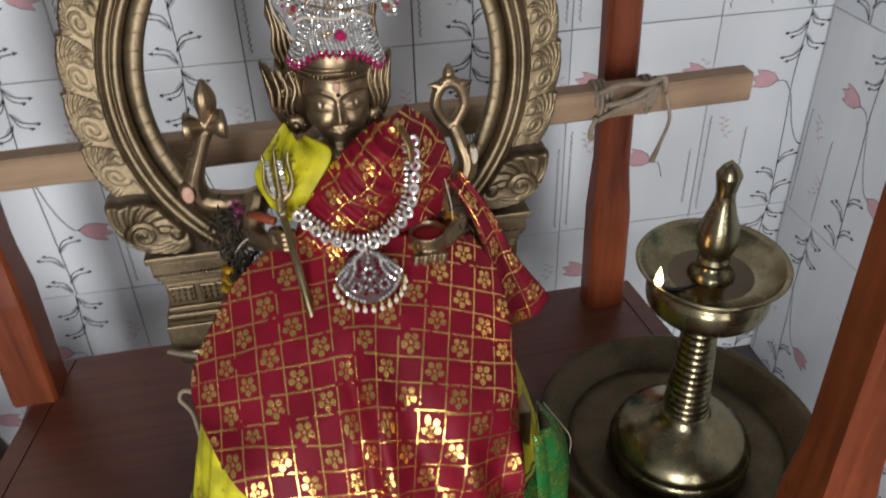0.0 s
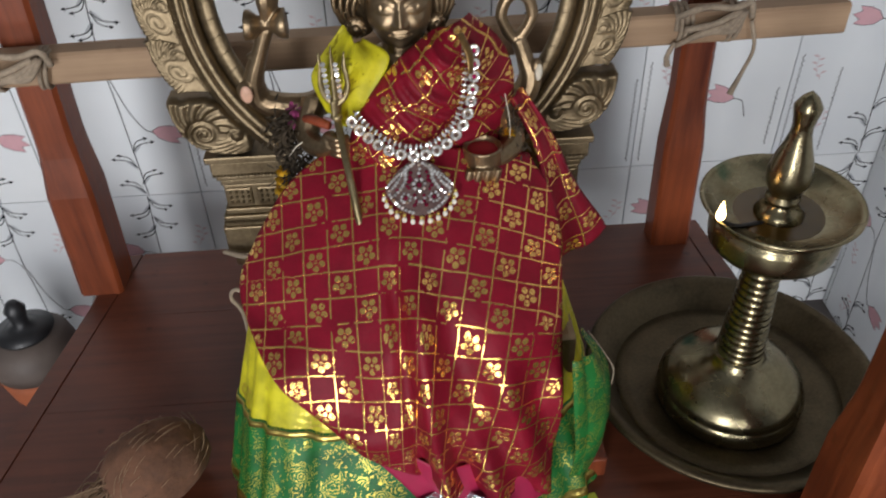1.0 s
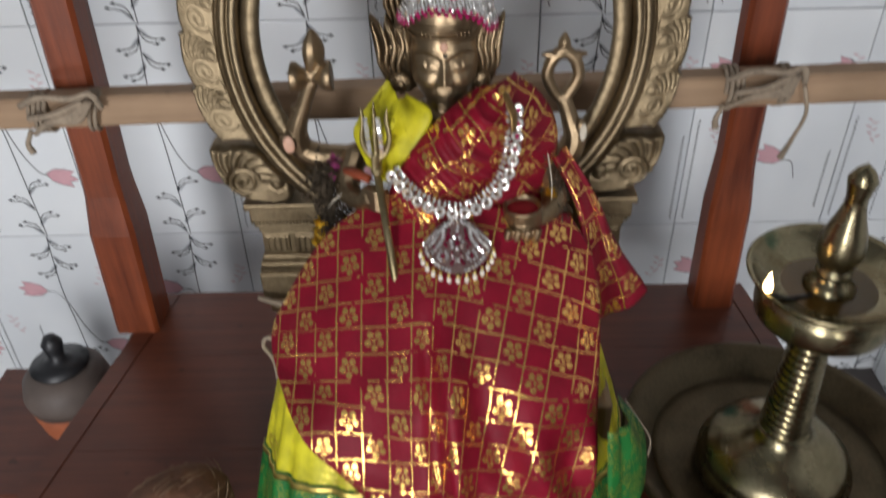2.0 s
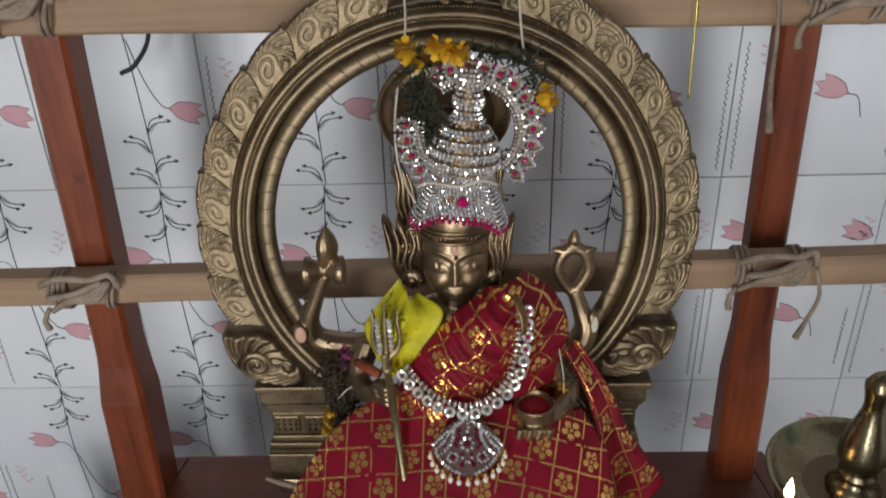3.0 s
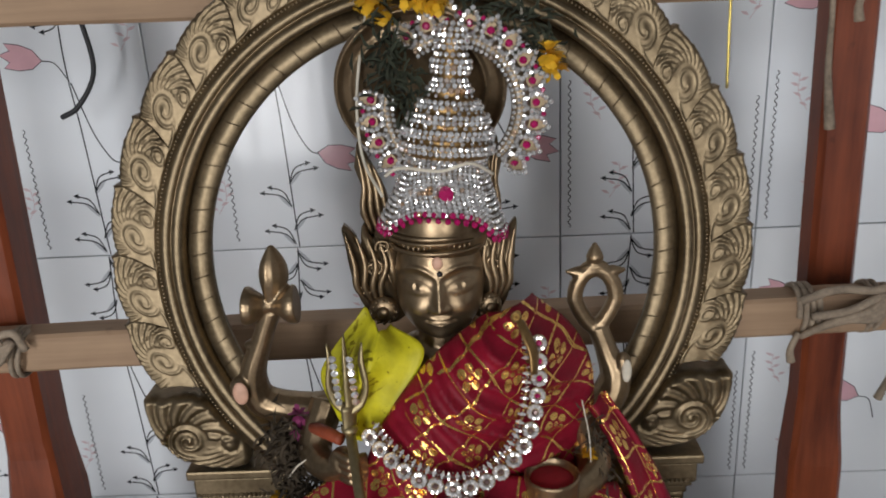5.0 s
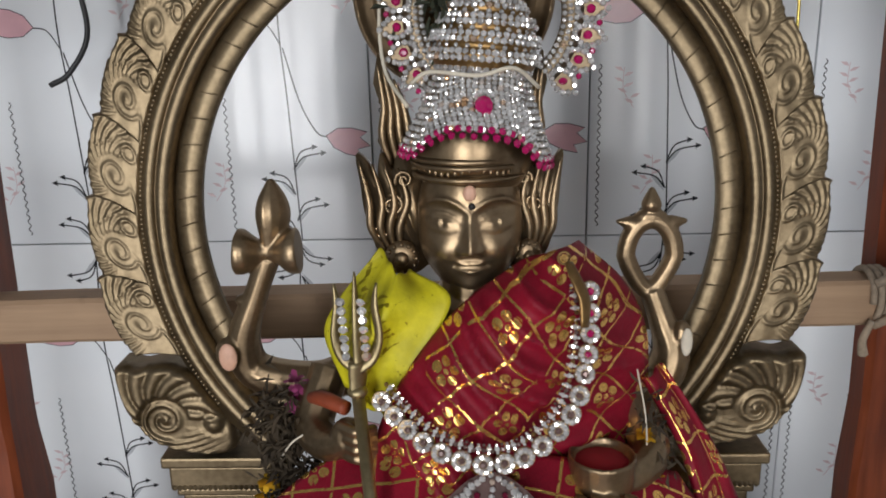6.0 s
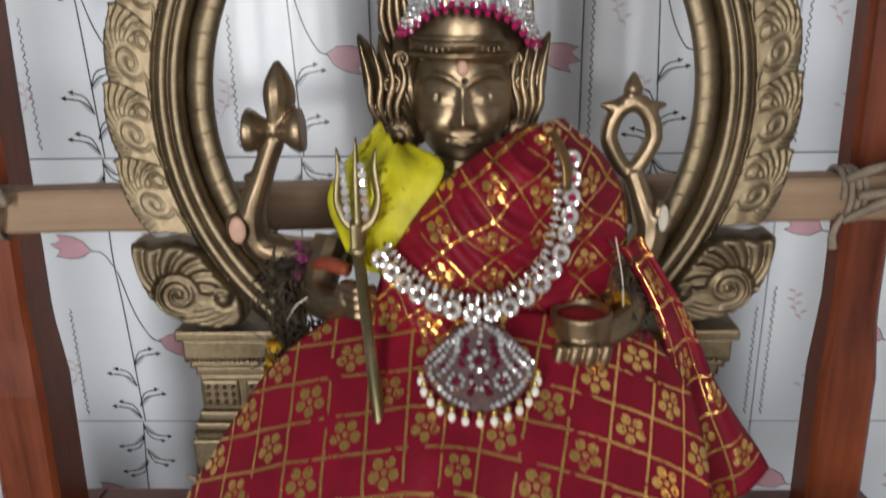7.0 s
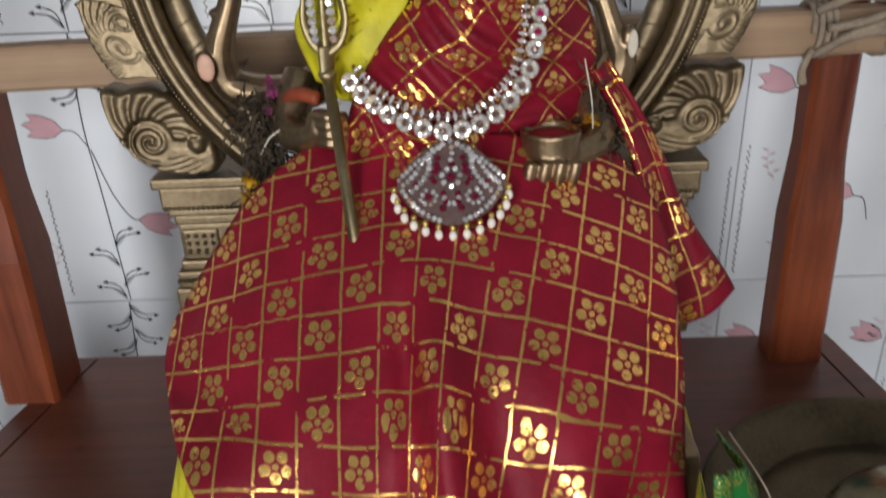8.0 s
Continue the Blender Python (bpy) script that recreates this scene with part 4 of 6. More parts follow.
def build_sari():
    t = thing("crimson_sari", "crimson silk cloth with gold lattice flowers, draped over the statue", "cloth", (0, -0.15, 0.8))
    drape("lap_drape",
          [(-0.062, -0.028, 1.112), (-0.112, -0.040, 1.078), (-0.150, -0.062, 1.030), (-0.167, -0.090, 0.998), (-0.150, -0.146, 0.980), (-0.115, -0.194, 0.946), (-0.060, -0.209, 0.890)],
          [(0.03, -0.050, 1.112), (0.015, -0.092, 1.080), (0.0, -0.142, 1.040), (-0.012, -0.186, 0.995), (-0.004, -0.211, 0.940), (0.014, -0.222, 0.888), (0.030, -0.225, 0.838)],
          [(0.112, -0.030, 1.088), (0.132, -0.060, 1.060), (0.135, -0.100, 1.022), (0.131, -0.140, 0.990), (0.129, -0.172, 0.930), (0.126, -0.191, 0.868), (0.119, -0.204, 0.804)],
          70, 90, lap_uv, lap_folds, RED_SILK, t)
    drape("lining",
          [(-0.064, -0.203, 0.896), (-0.030, -0.210, 0.850), (-0.004, -0.214, 0.804)], [(0.025, -0.212, 0.865), (0.035, -0.216, 0.830), (0.050, -0.219, 0.796)], [(0.116, -0.192, 0.850), (0.119, -0.196, 0.820), (0.121, -0.199, 0.792)],
          30, 20, lambda s, t, p: (s * 4, t * 4), lambda s, t, p: Vector((0, -0.004 * math.sin(14 * s + 2) - 0.0, 0.003 * math.sin(9 * s))), RED_PLAIN, t, label="plain crimson underside of the cloth")

    def chest_uv(s, t, p):
        wx, wz = (0.008 * noise.noise((p.x * 34, k, p.z * 34)) for k in (3.3, 8.8))
        x, z = p.x + wx, p.z * 1.1 + wz
        return ((x * 0.75 + z * 0.66) / (CELL * 0.86), (z * 0.75 - x * 0.66) / (CELL * 0.86) + 0.3)

    def chest_folds(s, t, p):
        q = p.x * 0.55 + p.z * 0.83
        ph = q * 190 + 2.2 * math.sin(p.x * 45) + 2.5 * noise.noise((p.x * 14, 5, p.z * 14))
        pleat = (1 - abs(math.sin(ph))) ** 1.6
        soft = smooth01(0, 0.12, s) * smooth01(1, 0.82, s)
        return Vector((0, (-0.0085 * pleat + 0.004 - 0.004 * noise.noise((p.x * 40, 1, p.z * 40))) * soft, 0.002 * pleat * soft))

    drape("chest_drape",
          [(0.026, -0.014, 1.208), (-0.006, -0.032, 1.190), (-0.034, -0.040, 1.158), (-0.052, -0.038, 1.122), (-0.058, -0.036, 1.085)],
          [(0.046, -0.018, 1.214), (0.039, -0.048, 1.194), (0.024, -0.060, 1.165), (0.014, -0.062, 1.128), (0.012, -0.066, 1.080)],
          [(0.060, 0.010, 1.212), (0.086, 0.012, 1.188), (0.100, 0.010, 1.160), (0.102, 0.004, 1.122), (0.100, -0.010, 1.075)],
          50, 50, chest_uv, chest_folds, RED_SILK, t)

    def slip_uv(s, t, p):
        return (s * 2.3 - 0.35, -t * 7.2 + 0.4)

    drape("side_fold",
          [(0.094, -0.006, 1.135), (0.116, -0.018, 1.090), (0.132, -0.030, 1.040), (0.142, -0.030, 0.985), (0.146, -0.024, 0.940)],
          [(0.104, -0.004, 1.138), (0.130, -0.016, 1.090), (0.149, -0.022, 1.045), (0.162, -0.024, 1.000), (0.172, -0.022, 0.962)],
          [(0.110, 0.006, 1.138), (0.141, 0.002, 1.086), (0.163, -0.004, 1.045), (0.182, -0.010, 1.010), (0.200, -0.018, 0.982)],
          18, 40, slip_uv, lambda s, t, p: Vector((0.002 * math.sin(9 * t), -0.005 * math.sin(7 * s + 3 * t), 0)), RED_SILK, t)
    return t


build_sari()


def build_skirt():
    """The silk wrapped round the seat: yellow above, a broad green border below."""
    t = thing("silk_skirt", "yellow silk wrap with a broad green and gold zari border", "cloth", (-0.01, -0.06, 0.797))

    def ring(z, k):
        f = (0.985 - z) / 0.19
        g = max(0.0, f)
        hx, hy, cx, cy = 0.146 + 0.062 * g - 0.013 * g * g, 0.072 + 0.024 * g + 0.046 * g ** 3, -0.010, -0.062
        out = []
        n = 160
        for i in range(n):
            a = 2 * math.pi * i / n
            c, s = math.cos(a), math.sin(a)
            e = 0.82 - 0.26 * min(1.0, f)
            x, y = hx * math.copysign(abs(c) ** e, c), hy * math.copysign(abs(s) ** e, s)
            w = 1 + (0.012 * math.sin(17 * a + 2) + 0.010 * math.sin(29 * a + z * 30)) * min(1.0, f + 0.2) + 0.01 * noise.noise((x * 25, y * 25, z * 12))
            out.append((cx + x * w, cy + y * w, z + 0.004 * math.sin(3 * a + 1) * k))
        return out

    def band(name, z0, z1, n, mat, grow, label):
        bm = bmesh.new()
        rows = []
        for i in range(n + 1):
            z = z0 + (z1 - z0) * i / n
            rows.append([bm.verts.new((x * (1 + grow), (y + 0.062) * (1 + grow) - 0.062, zz)) for x, y, zz in ring(z, 1)])
        m = len(rows[0])
        for a, b in zip(rows, rows[1:]):
            for i in range(m):
                bm.faces.new((a[i], a[(i + 1) % m], b[(i + 1) % m], b[i]))
        bmesh.ops.recalc_face_normals(bm, faces=bm.faces)
        thicken(part(name, bm, mat, t, label), 0.0012)

    band("yellow_field", 0.985, 0.852, 18, YELLOW_SILK, 0.0, "yellow silk with faint figures")
    band("green_border", 0.858, 0.7725, 18, GREEN_SILK, 0.006, "green silk woven with gold figures")
    band("gold_line", 0.856, 0.850, 2, GOLD_TRIM, 0.011, "narrow gold line")
    band("gold_line", 0.784, 0.777, 2, GOLD_TRIM, 0.011, "narrow gold line")
    drape("loose_flap", [(0.128, -0.20, 0.985), (0.134, -0.205, 0.92), (0.14, -0.205, 0.86), (0.138, -0.203, 0.815)], [(0.146, -0.188, 0.975), (0.158, -0.19, 0.925), (0.163, -0.192, 0.86), (0.158, -0.19, 0.812)],
          [(0.152, -0.145, 0.965), (0.178, -0.150, 0.925), (0.186, -0.155, 0.86), (0.180, -0.155, 0.815)], 16, 24, lambda s, t, p: (s, t), lambda s, t, p: Vector((0.003 * math.sin(12 * s), -0.003 * math.cos(10 * s + 2 * t), 0)), GREEN_SILK, t, label="turned-back green border")
    return t


build_skirt()


def build_shoulder_cloth():
    t = thing("yellow_shawl", "bright yellow cotton cloth over the statue's shoulder", "cloth", (-0.05, -0.03, 1.12))
    drape("fold", [(-0.050, -0.004, 1.214), (-0.072, -0.016, 1.190), (-0.082, -0.02, 1.168), (-0.072, -0.022, 1.138)], [(-0.042, -0.018, 1.206), (-0.048, -0.034, 1.188), (-0.056, -0.034, 1.160), (-0.056, -0.03, 1.13)],
          [(-0.034, -0.012, 1.202), (-0.012, -0.028, 1.190), (-0.030, -0.036, 1.158), (-0.046, -0.034, 1.122)], 26, 34, lambda s, t, p: (s, t),
          lambda s, t, p: Vector((0, -0.0100 * (1 - abs(math.sin(4.5 * s + 1.2 * t + 0.4))) ** 1.3 - 0.004 * noise.noise((s * 3.5, t * 2, 7)), 0.001 * math.sin(20 * s))), YELLOW_DRAPE, t)
    return t


build_shoulder_cloth()

# wooden plank under the statue
bm = bmesh.new()
box(bm, (-0.165, -0.17, TOP), (0.186, 0.10, 0.797), 0.003)
tagged(part("seat_board", bm, POST_WOOD, None, smooth=False), "thick reddish wooden board under the statue", "board")


# ---- jewellery ----
def gem(bm, c, r, n=6, d=None, normal=(0, -1, 0)):
    """A faceted stone: table, girdle and point towards the back."""
    normal = Vector(normal).normalized() + Vector((random.gauss(0, 0.24), random.gauss(0, 0.1), random.gauss(0, 0.24)))
    q = normal.to_track_quat("Z", "Y").to_matrix()
    d = d or r * 0.7
    c = Vector(c)
    top = [bm.verts.new(c + q @ Vector((0.55 * r * math.cos(2 * math.pi * i / n), 0.55 * r * math.sin(2 * math.pi * i / n), d))) for i in range(n)]
    mid = [bm.verts.new(c + q @ Vector((r * math.cos(2 * math.pi * (i + 0.5) / n), r * math.sin(2 * math.pi * (i + 0.5) / n), d * 0.2))) for i in range(n)]
    bm.faces.new(top)
    for i in range(n):
        j = (i + 1) % n
        bm.faces.new((top[i], mid[i], top[j]))
        bm.faces.new((top[j], mid[i], mid[j]))


def build_necklace():
    t = thing("stone_necklace", "necklace of clear round stones with a lotus pendant and pearls", "necklace", (0.005, -0.07, 1.06))
    path = curve_points([(0.060, -0.036, 1.197), (0.0585, -0.048, 1.172), (0.0490, -0.064, 1.144), (0.027, -0.074, 1.1255), (0.003, -0.077, 1.1215), (-0.021, -0.072, 1.1275), (-0.041, -0.058, 1.138), (-0.053, -0.048, 1.149)], 240)
    run, picks, last = 0.0, [], None
    bm = bmesh.new()
    n, r = 7, 0.0017
    top = [bm.verts.new((0.55 * r * math.cos(2 * math.pi * i / n), 0.55 * r * math.sin(2 * math.pi * i / n), 0.0016)) for i in range(n)]
    mid = [bm.verts.new((r * math.cos(2 * math.pi * (i + 0.5) / n), r * math.sin(2 * math.pi * (i + 0.5) / n), 0.0003)) for i in range(n)]
    bm.faces.new(top)
    for i in range(n):
        bm.faces.new((top[i], mid[i], top[(i + 1) % n]))
        bm.faces.new((top[(i + 1) % n], mid[i], mid[(i + 1) % n]))
    stone_mesh = bpy.data.meshes.new("stone")
    bm.to_mesh(stone_mesh)
    bm.free()
    stone_mesh.materials.append(CUT_STONE)
    for a, b in zip(path, path[1:]):
        if run >= 0.0106 * len(picks):
            picks.append((a, (b - a).normalized()))
        run += (b - a).length
    for p, d in picks:
        nrm = Vector((0.15 * p.x * 10, -1, 0.25)).normalized()
        side = d.cross(nrm).normalized()
        bm = bmesh.new()
        bmesh.ops.create_cone(bm, segments=16, radius1=0.0056, radius2=0.0052, depth=0.0008, cap_ends=True, matrix=Matrix.Translation(p - nrm * 0.0004) @ nrm.to_track_quat("Z", "Y").to_matrix().to_4x4())
        ros = part("rosette", bm, SETTING, t, smooth=False)
        for k in range(9):
            a = 2 * math.pi * k / 9
            tilt = (nrm + Vector((random.gauss(0, 0.16), random.gauss(0, 0.1), random.gauss(0, 0.16)))).to_track_quat("Z", "Y").to_matrix().to_4x4()
            st = new("stone", stone_mesh)
            st.parent = ros
            st.matrix_basis = Matrix.Translation(p + d * (0.0037 * math.cos(a)) + side * (0.0037 * math.sin(a))) @ tilt
        bm = bmesh.new()
        gem(bm, p, 0.0020, 8, 0.0012, nrm)
        part("centre_stone", bm, RUBY if p.z > 1.165 else SOOT_STONE, ros, smooth=False)
        bm = bmesh.new()
        up = side if side.z > 0 or (abs(side.z) < 0.3 and side.x < 0) else -side
        for k in (-1, 1):
            for q in (0, 1, 2):
                gem(bm, p + up * (0.0062 + 0.0019 * q) + d * (0.0026 * k), (0.0011, 0.0016, 0.0009)[q], 6, 0.0012, nrm)
        part("leaf_stone", bm, STONE, ros, smooth=False)
        bm = bmesh.new()
        for k in (0, 2):
            gem(bm, p + up * 0.0074 + d * (0.0026 * k), 0.0014, 6, 0.0010, nrm)
        gem(bm, p + up * 0.0100, 0.0010, 5, 0.0008, nrm)
        part("leaf_ruby", bm, SOOT_STONE if random.random() < 0.6 else CAST_GOLD, ros, smooth=False)
    bm = bmesh.new()
    tube(bm, [(0.049, -0.034, 1.212), (0.0525, -0.040, 1.204), (0.0560, -0.044, 1.195), (0.0560, -0.048, 1.182)], [0.0034, 0.0046, 0.0048, 0.0034], 10, 14, 0.4)
    tube(bm, [(0.0465 + 0.0030 * math.cos(a * 0.6), -0.034, 1.2145 + 0.0034 * math.sin(a * 0.6)) for a in range(11)], 0.0007, 6)
    part("gold_link", bm, CAST_GOLD, t, "flat gilt end tab and hook")
    # pendant
    c, nrm = Vector((0.007, -0.089, 1.0955)), Vector((0, -0.80, 0.6)).normalized()
    ex, ez = Vector((1, 0, 0)), nrm.cross(Vector((1, 0, 0))).normalized()
    ez = ez if ez.z > 0 else -ez

    def at(x, z, lift=0.0):
        return c + ex * x + ez * z + nrm * lift

    bm = bmesh.new()
    plate = [(0.0, 0.026), (0.010, 0.022), (0.020, 0.014), (0.029, 0.002), (0.028, -0.006), (0.018, -0.018), (0.0, -0.024)]
    plate = [(v.x, v.z) for v in curve_points([(a, 0, b) for a, b in plate + [(-a, b) for a, b in plate[-2::-1]]], 48)][:-1]
    lower, upper = ([bm.verts.new(at(a, b, q)) for a, b in plate] for q in (-0.001, 0.0006))
    bm.faces.new(upper)
    bm.faces.new(lower[::-1])
    for i in range(len(plate)):
        j = (i + 1) % len(plate)
        bm.faces.new((lower[i], lower[j], upper[j], upper[i]))
    bmesh.ops.recalc_face_normals(bm, faces=bm.faces)
    part("back_plate", bm, SOOT_STONE, t, smooth=False)
    bm, red = bmesh.new(), bmesh.new()

    def row_of(target, pts, step, r):
        line = curve_points([(a, 0, b) for a, b in pts], 60)
        run = step
        for a, b in zip(line, line[1:]):
            run += (b - a).length
            if run >= step:
                run = 0.0
                gem(target, at(a.x, a.z, 0.0012), r * random.uniform(0.9, 1.1), 6, r * 0.9, nrm)

    for sx in (-1, 1):
        # two birds with spread tails on either side of the lotus
        row_of(bm, [(sx * 0.004, 0.022), (sx * 0.011, 0.016), (sx * 0.012, 0.008), (sx * 0.016, 0.001), (sx * 0.022, -0.005)], 0.0030, 0.0019)
        row_of(bm, [(sx * 0.010, 0.019), (sx * 0.0155, 0.012), (sx * 0.020, 0.005), (sx * 0.0265, -0.001)], 0.0030, 0.0018)
        row_of(bm, [(sx * 0.017, 0.013), (sx * 0.023, 0.008), (sx * 0.029, 0.002)], 0.0030, 0.0016)
        row_of(bm, [(sx * 0.0265, -0.004), (sx * 0.022, -0.0105), (sx * 0.015, -0.017), (sx * 0.006, -0.0215)], 0.0031, 0.0018)
        row_of(bm, [(sx * 0.014, -0.004), (sx * 0.017, -0.009), (sx * 0.012, -0.012), (sx * 0.008, -0.008), (sx * 0.011, -0.004)], 0.0029, 0.0015)
        row_of(red, [(sx * 0.007, 0.014), (sx * 0.009, 0.006), (sx * 0.012, 0.0)], 0.0040, 0.0019)
        row_of(red, [(sx * 0.003, -0.011), (sx * 0.006, -0.016)], 0.0040, 0.0020)
        gem(red, at(sx * 0.0125, -0.0078, 0.0012), 0.0022, 7, 0.0018, nrm)
        gem(red, at(sx * 0.0195, -0.0005, 0.0012), 0.0018, 6, 0.0015, nrm)
    for k in range(7):
        a = 2 * math.pi * k / 7 + 0.2
        gem(bm, at(0.0050 * math.cos(a), 0.003 + 0.0050 * math.sin(a), 0.0014), 0.0019, 6, 0.0018, nrm)
        gem(red, at(0.0092 * math.cos(a + 0.4), 0.002 + 0.0088 * math.sin(a + 0.4), 0.0010), 0.0017, 6, 0.0014, nrm)
    gem(red, at(0, 0.003, 0.0014), 0.0026, 8, 0.0020, nrm)
    row_of(bm, [(0.0, 0.024), (0.001, 0.018), (0.0, 0.012)], 0.0036, 0.0017)
    row_of(bm, [(-0.004, -0.0085), (0.0, -0.0125), (0.004, -0.0085)], 0.0036, 0.0017)
    tagged(part("pendant_setting", bm, STONE, t, smooth=False), kind="stuff")
    tagged(part("red_setting", red, GARNET, t, "small dark red stones", smooth=False), kind="stuff")
    for k in range(13):
        a = radians(186 + 168 * k / 12)
        p = at(0.0315 * math.cos(a), -0.001 + 0.0245 * math.sin(a), 0.0015)
        bm = bmesh.new()
        ball(bm, p, 0.0018, 8)
        drop = part("gold_bead", bm, GOLD_TRIM, t)
        bm = bmesh.new()
        ball(bm, p + Vector((0, -0.001, -0.0042)), (0.0024, 0.0024, 0.003), 10)
        part("pearl", bm, PEARL, drop)
    return t


GARNET = plain("garnet_stone", (0.16, 0.006, 0.030), 0.12, 0.2, 0.3, 300, 0)
SOOT_STONE = plain("dark_foil_stone", (0.16, 0.10, 0.09), 0.15, 0.3, 0.3, 300, 0)
build_necklace()


def build_crown():
    t = thing("jewelled_crown", "tall crown set with clear and ruby stones", "crown", (0.004, 0.0, 1.262))
    axis = pose(0.003, 0.013, 1.262, -4, 5.5, 0)
    def hem(a):
        """How far the hem rises: an arch over the brow."""
        front = max(0.0, -math.sin(a))
        return 0.0145 * smooth01(0.55, 1.0, front)

    def bell(f):
        return 0.0238 + 0.0172 * (1 - f) ** 1.25

    bm = bmesh.new()
    n, k = 56, 8
    rows = [[bm.verts.new(axis @ Vector((bell(j / k) * math.cos(2 * math.pi * i / n), bell(j / k) * math.sin(2 * math.pi * i / n), hem(2 * math.pi * i / n) * (1 - j / k) - 0.002 + 0.047 * j / k))) for i in range(n)] for j in range(k + 1)]
    for p, q in zip(rows, rows[1:]):
        for i in range(n):
            bm.faces.new((p[i], p[(i + 1) % n], q[(i + 1) % n], q[i]))
    part("lower_shell", bm, SETTING, t)
    dome = [(0.0225, 0.043), (0.0268, 0.046), (0.0292, 0.050), (0.0292, 0.053), (0.0262, 0.0545), (0.0262, 0.0575), (0.0284, 0.059), (0.0280, 0.062), (0.0248, 0.0635), (0.0246, 0.0665), (0.0258, 0.068), (0.0244, 0.071), (0.0206, 0.0725), (0.0200, 0.0750), (0.0206, 0.0765), (0.0180, 0.0800), (0.0138, 0.0815), (0.0132, 0.0850), (0.0138, 0.0865), (0.0098, 0.0915), (0.0085, 0.095), (0.0118, 0.099), (0.0112, 0.105), (0.0075, 0.109), (0.0095, 0.114), (0.0085, 0.122), (0.0, 0.131)]
    bm = bmesh.new()
    lathe(bm, dome, 40, axis)
    part("dome", bm, CAST_GOLD, t)

    def stud(rows, r, mat, name, parent, front_only=True, lift=None):
        bm = bmesh.new()
        for rr, z, n, off in rows:
            for k in range(n):
                a = 2 * math.pi * (k + off) / n
                if front_only and math.sin(a) > 0.5:
                    continue
                zz = z if lift is None else hem(a) * (1 - lift(z)) + z
                loc = axis @ Vector((rr * math.cos(a), rr * math.sin(a), zz))
                nr = axis.to_3x3() @ Vector((math.cos(a), math.sin(a), 0.3))
                gem(bm, loc, r * random.uniform(0.88, 1.1), 6, r * 0.8, nr)
        return part(name, bm, mat, parent, smooth=False)

    rows = []
    for i in range(13):
        z = 0.001 + i * 0.0034
        f = z / 0.045
        rr = bell(f) + 0.0006
        rows.append((rr, z, int(2 * math.pi * rr / 0.0033), 0.5 * (i % 2)))
    tagged(stud(rows, 0.00176, STONE, "stone_setting", t, True, lambda z: z / 0.045), kind="stuff")
    tagged(stud([(0.0416, -0.0030, 46, 0), (0.0410, 0.0005, 46, 0.5)], 0.0023, RUBY, "ruby_hem", t, True, lambda z: 0.0), kind="stuff")
    rows = []
    for rr, z in ((0.0252, 0.0445), (0.0296, 0.0498), (0.0297, 0.0530), (0.0288, 0.0592), (0.0284, 0.0622), (0.0260, 0.0682), (0.0247, 0.0712), (0.0209, 0.0767), (0.0190, 0.0795), (0.0140, 0.0867), (0.0118, 0.0895), (0.0100, 0.0925), (0.0112, 0.0975), (0.0121, 0.1005), (0.0120, 0.1040), (0.0095, 0.108), (0.0095, 0.1125), (0.0098, 0.116), (0.0095, 0.1195), (0.0080, 0.123), (0.0050, 0.1265)):
        rows.append((rr, z, max(5, int(2 * math.pi * rr / 0.0038)), 0.5 * (len(rows) % 2)))
    tagged(stud(rows, 0.00200, STONE, "dome_setting", t), kind="stuff")
    rows = [(rr + 0.0004, z, int(2 * math.pi * rr / 0.0062), 0.5 * (k % 2)) for k, (rr, z) in enumerate(((0.0264, 0.056), (0.0248, 0.065), (0.0204, 0.0738), (0.0136, 0.0832)))]
    tagged(stud(rows, 0.00150, STONE, "tier_setting", t), kind="stuff")
    # big ruby with a ring of clear stones
    c = axis @ Vector((0.001, -0.0335, 0.0265))
    nr = Vector((0.02, -1, 0.35)).normalized()
    q = nr.to_track_quat("Z", "Y").to_matrix()
    bm = bmesh.new()
    gem(bm, c, 0.0054, 10, 0.004, nr)
    big = part("large_ruby", bm, RUBY, t, "large oval ruby-red stone", smooth=False)
    bm = bmesh.new()
    for k in range(14):
        gem(bm, c + q @ Vector((0.0072 * math.cos(k * math.pi / 7), 0.0072 * math.sin(k * math.pi / 7), 0.0005)), 0.0016, 6, 0.0015, nr)
    part("stone_ring", bm, STONE, big, smooth=False)
    # halo ring of stone leaves standing round the dome
    hc = Vector((0.013, 0.022, 1.336))

    def halo(r, a, d=0.0):
        return hc + Vector((r * math.cos(radians(a)), -d + 0.10 * r * math.sin(radians(a)), r * math.sin(radians(a)) * 1.0))

    bm = bmesh.new()
    for a0, a1 in ((-48, 122), (168, 236)):
        n = int((a1 - a0) / 3)
        rows2 = [[halo(r, a0 + (a1 - a0) * i / n, d) for r, d in ((0.037, 0), (0.049, 0), (0.049, -0.002), (0.037, -0.002))] for i in range(n + 1)]
        vs = [[bm.verts.new(p) for p in r] for r in rows2]
        for a, b in zip(vs, vs[1:]):
            for j in range(4):
                bm.faces.new((a[j], a[(j + 1) % 4], b[(j + 1) % 4], b[j]))
    bmesh.ops.recalc_face_normals(bm, faces=bm.faces)
    part("halo_plate", bm, SETTING, t)
    bm = bmesh.new()
    for a0, a1 in ((-48, 122), (168, 236)):
        for r in (0.0385, 0.0418, 0.0451):
            n = int(radians(a1 - a0) * r / 0.0034)
            for i in range(n + 1):
                gem(bm, halo(r, a0 + (a1 - a0) * i / n, 0.0006), 0.0016, 6, 0.0014)
    tagged(part("halo_setting", bm, STONE, t, smooth=False), kind="stuff")
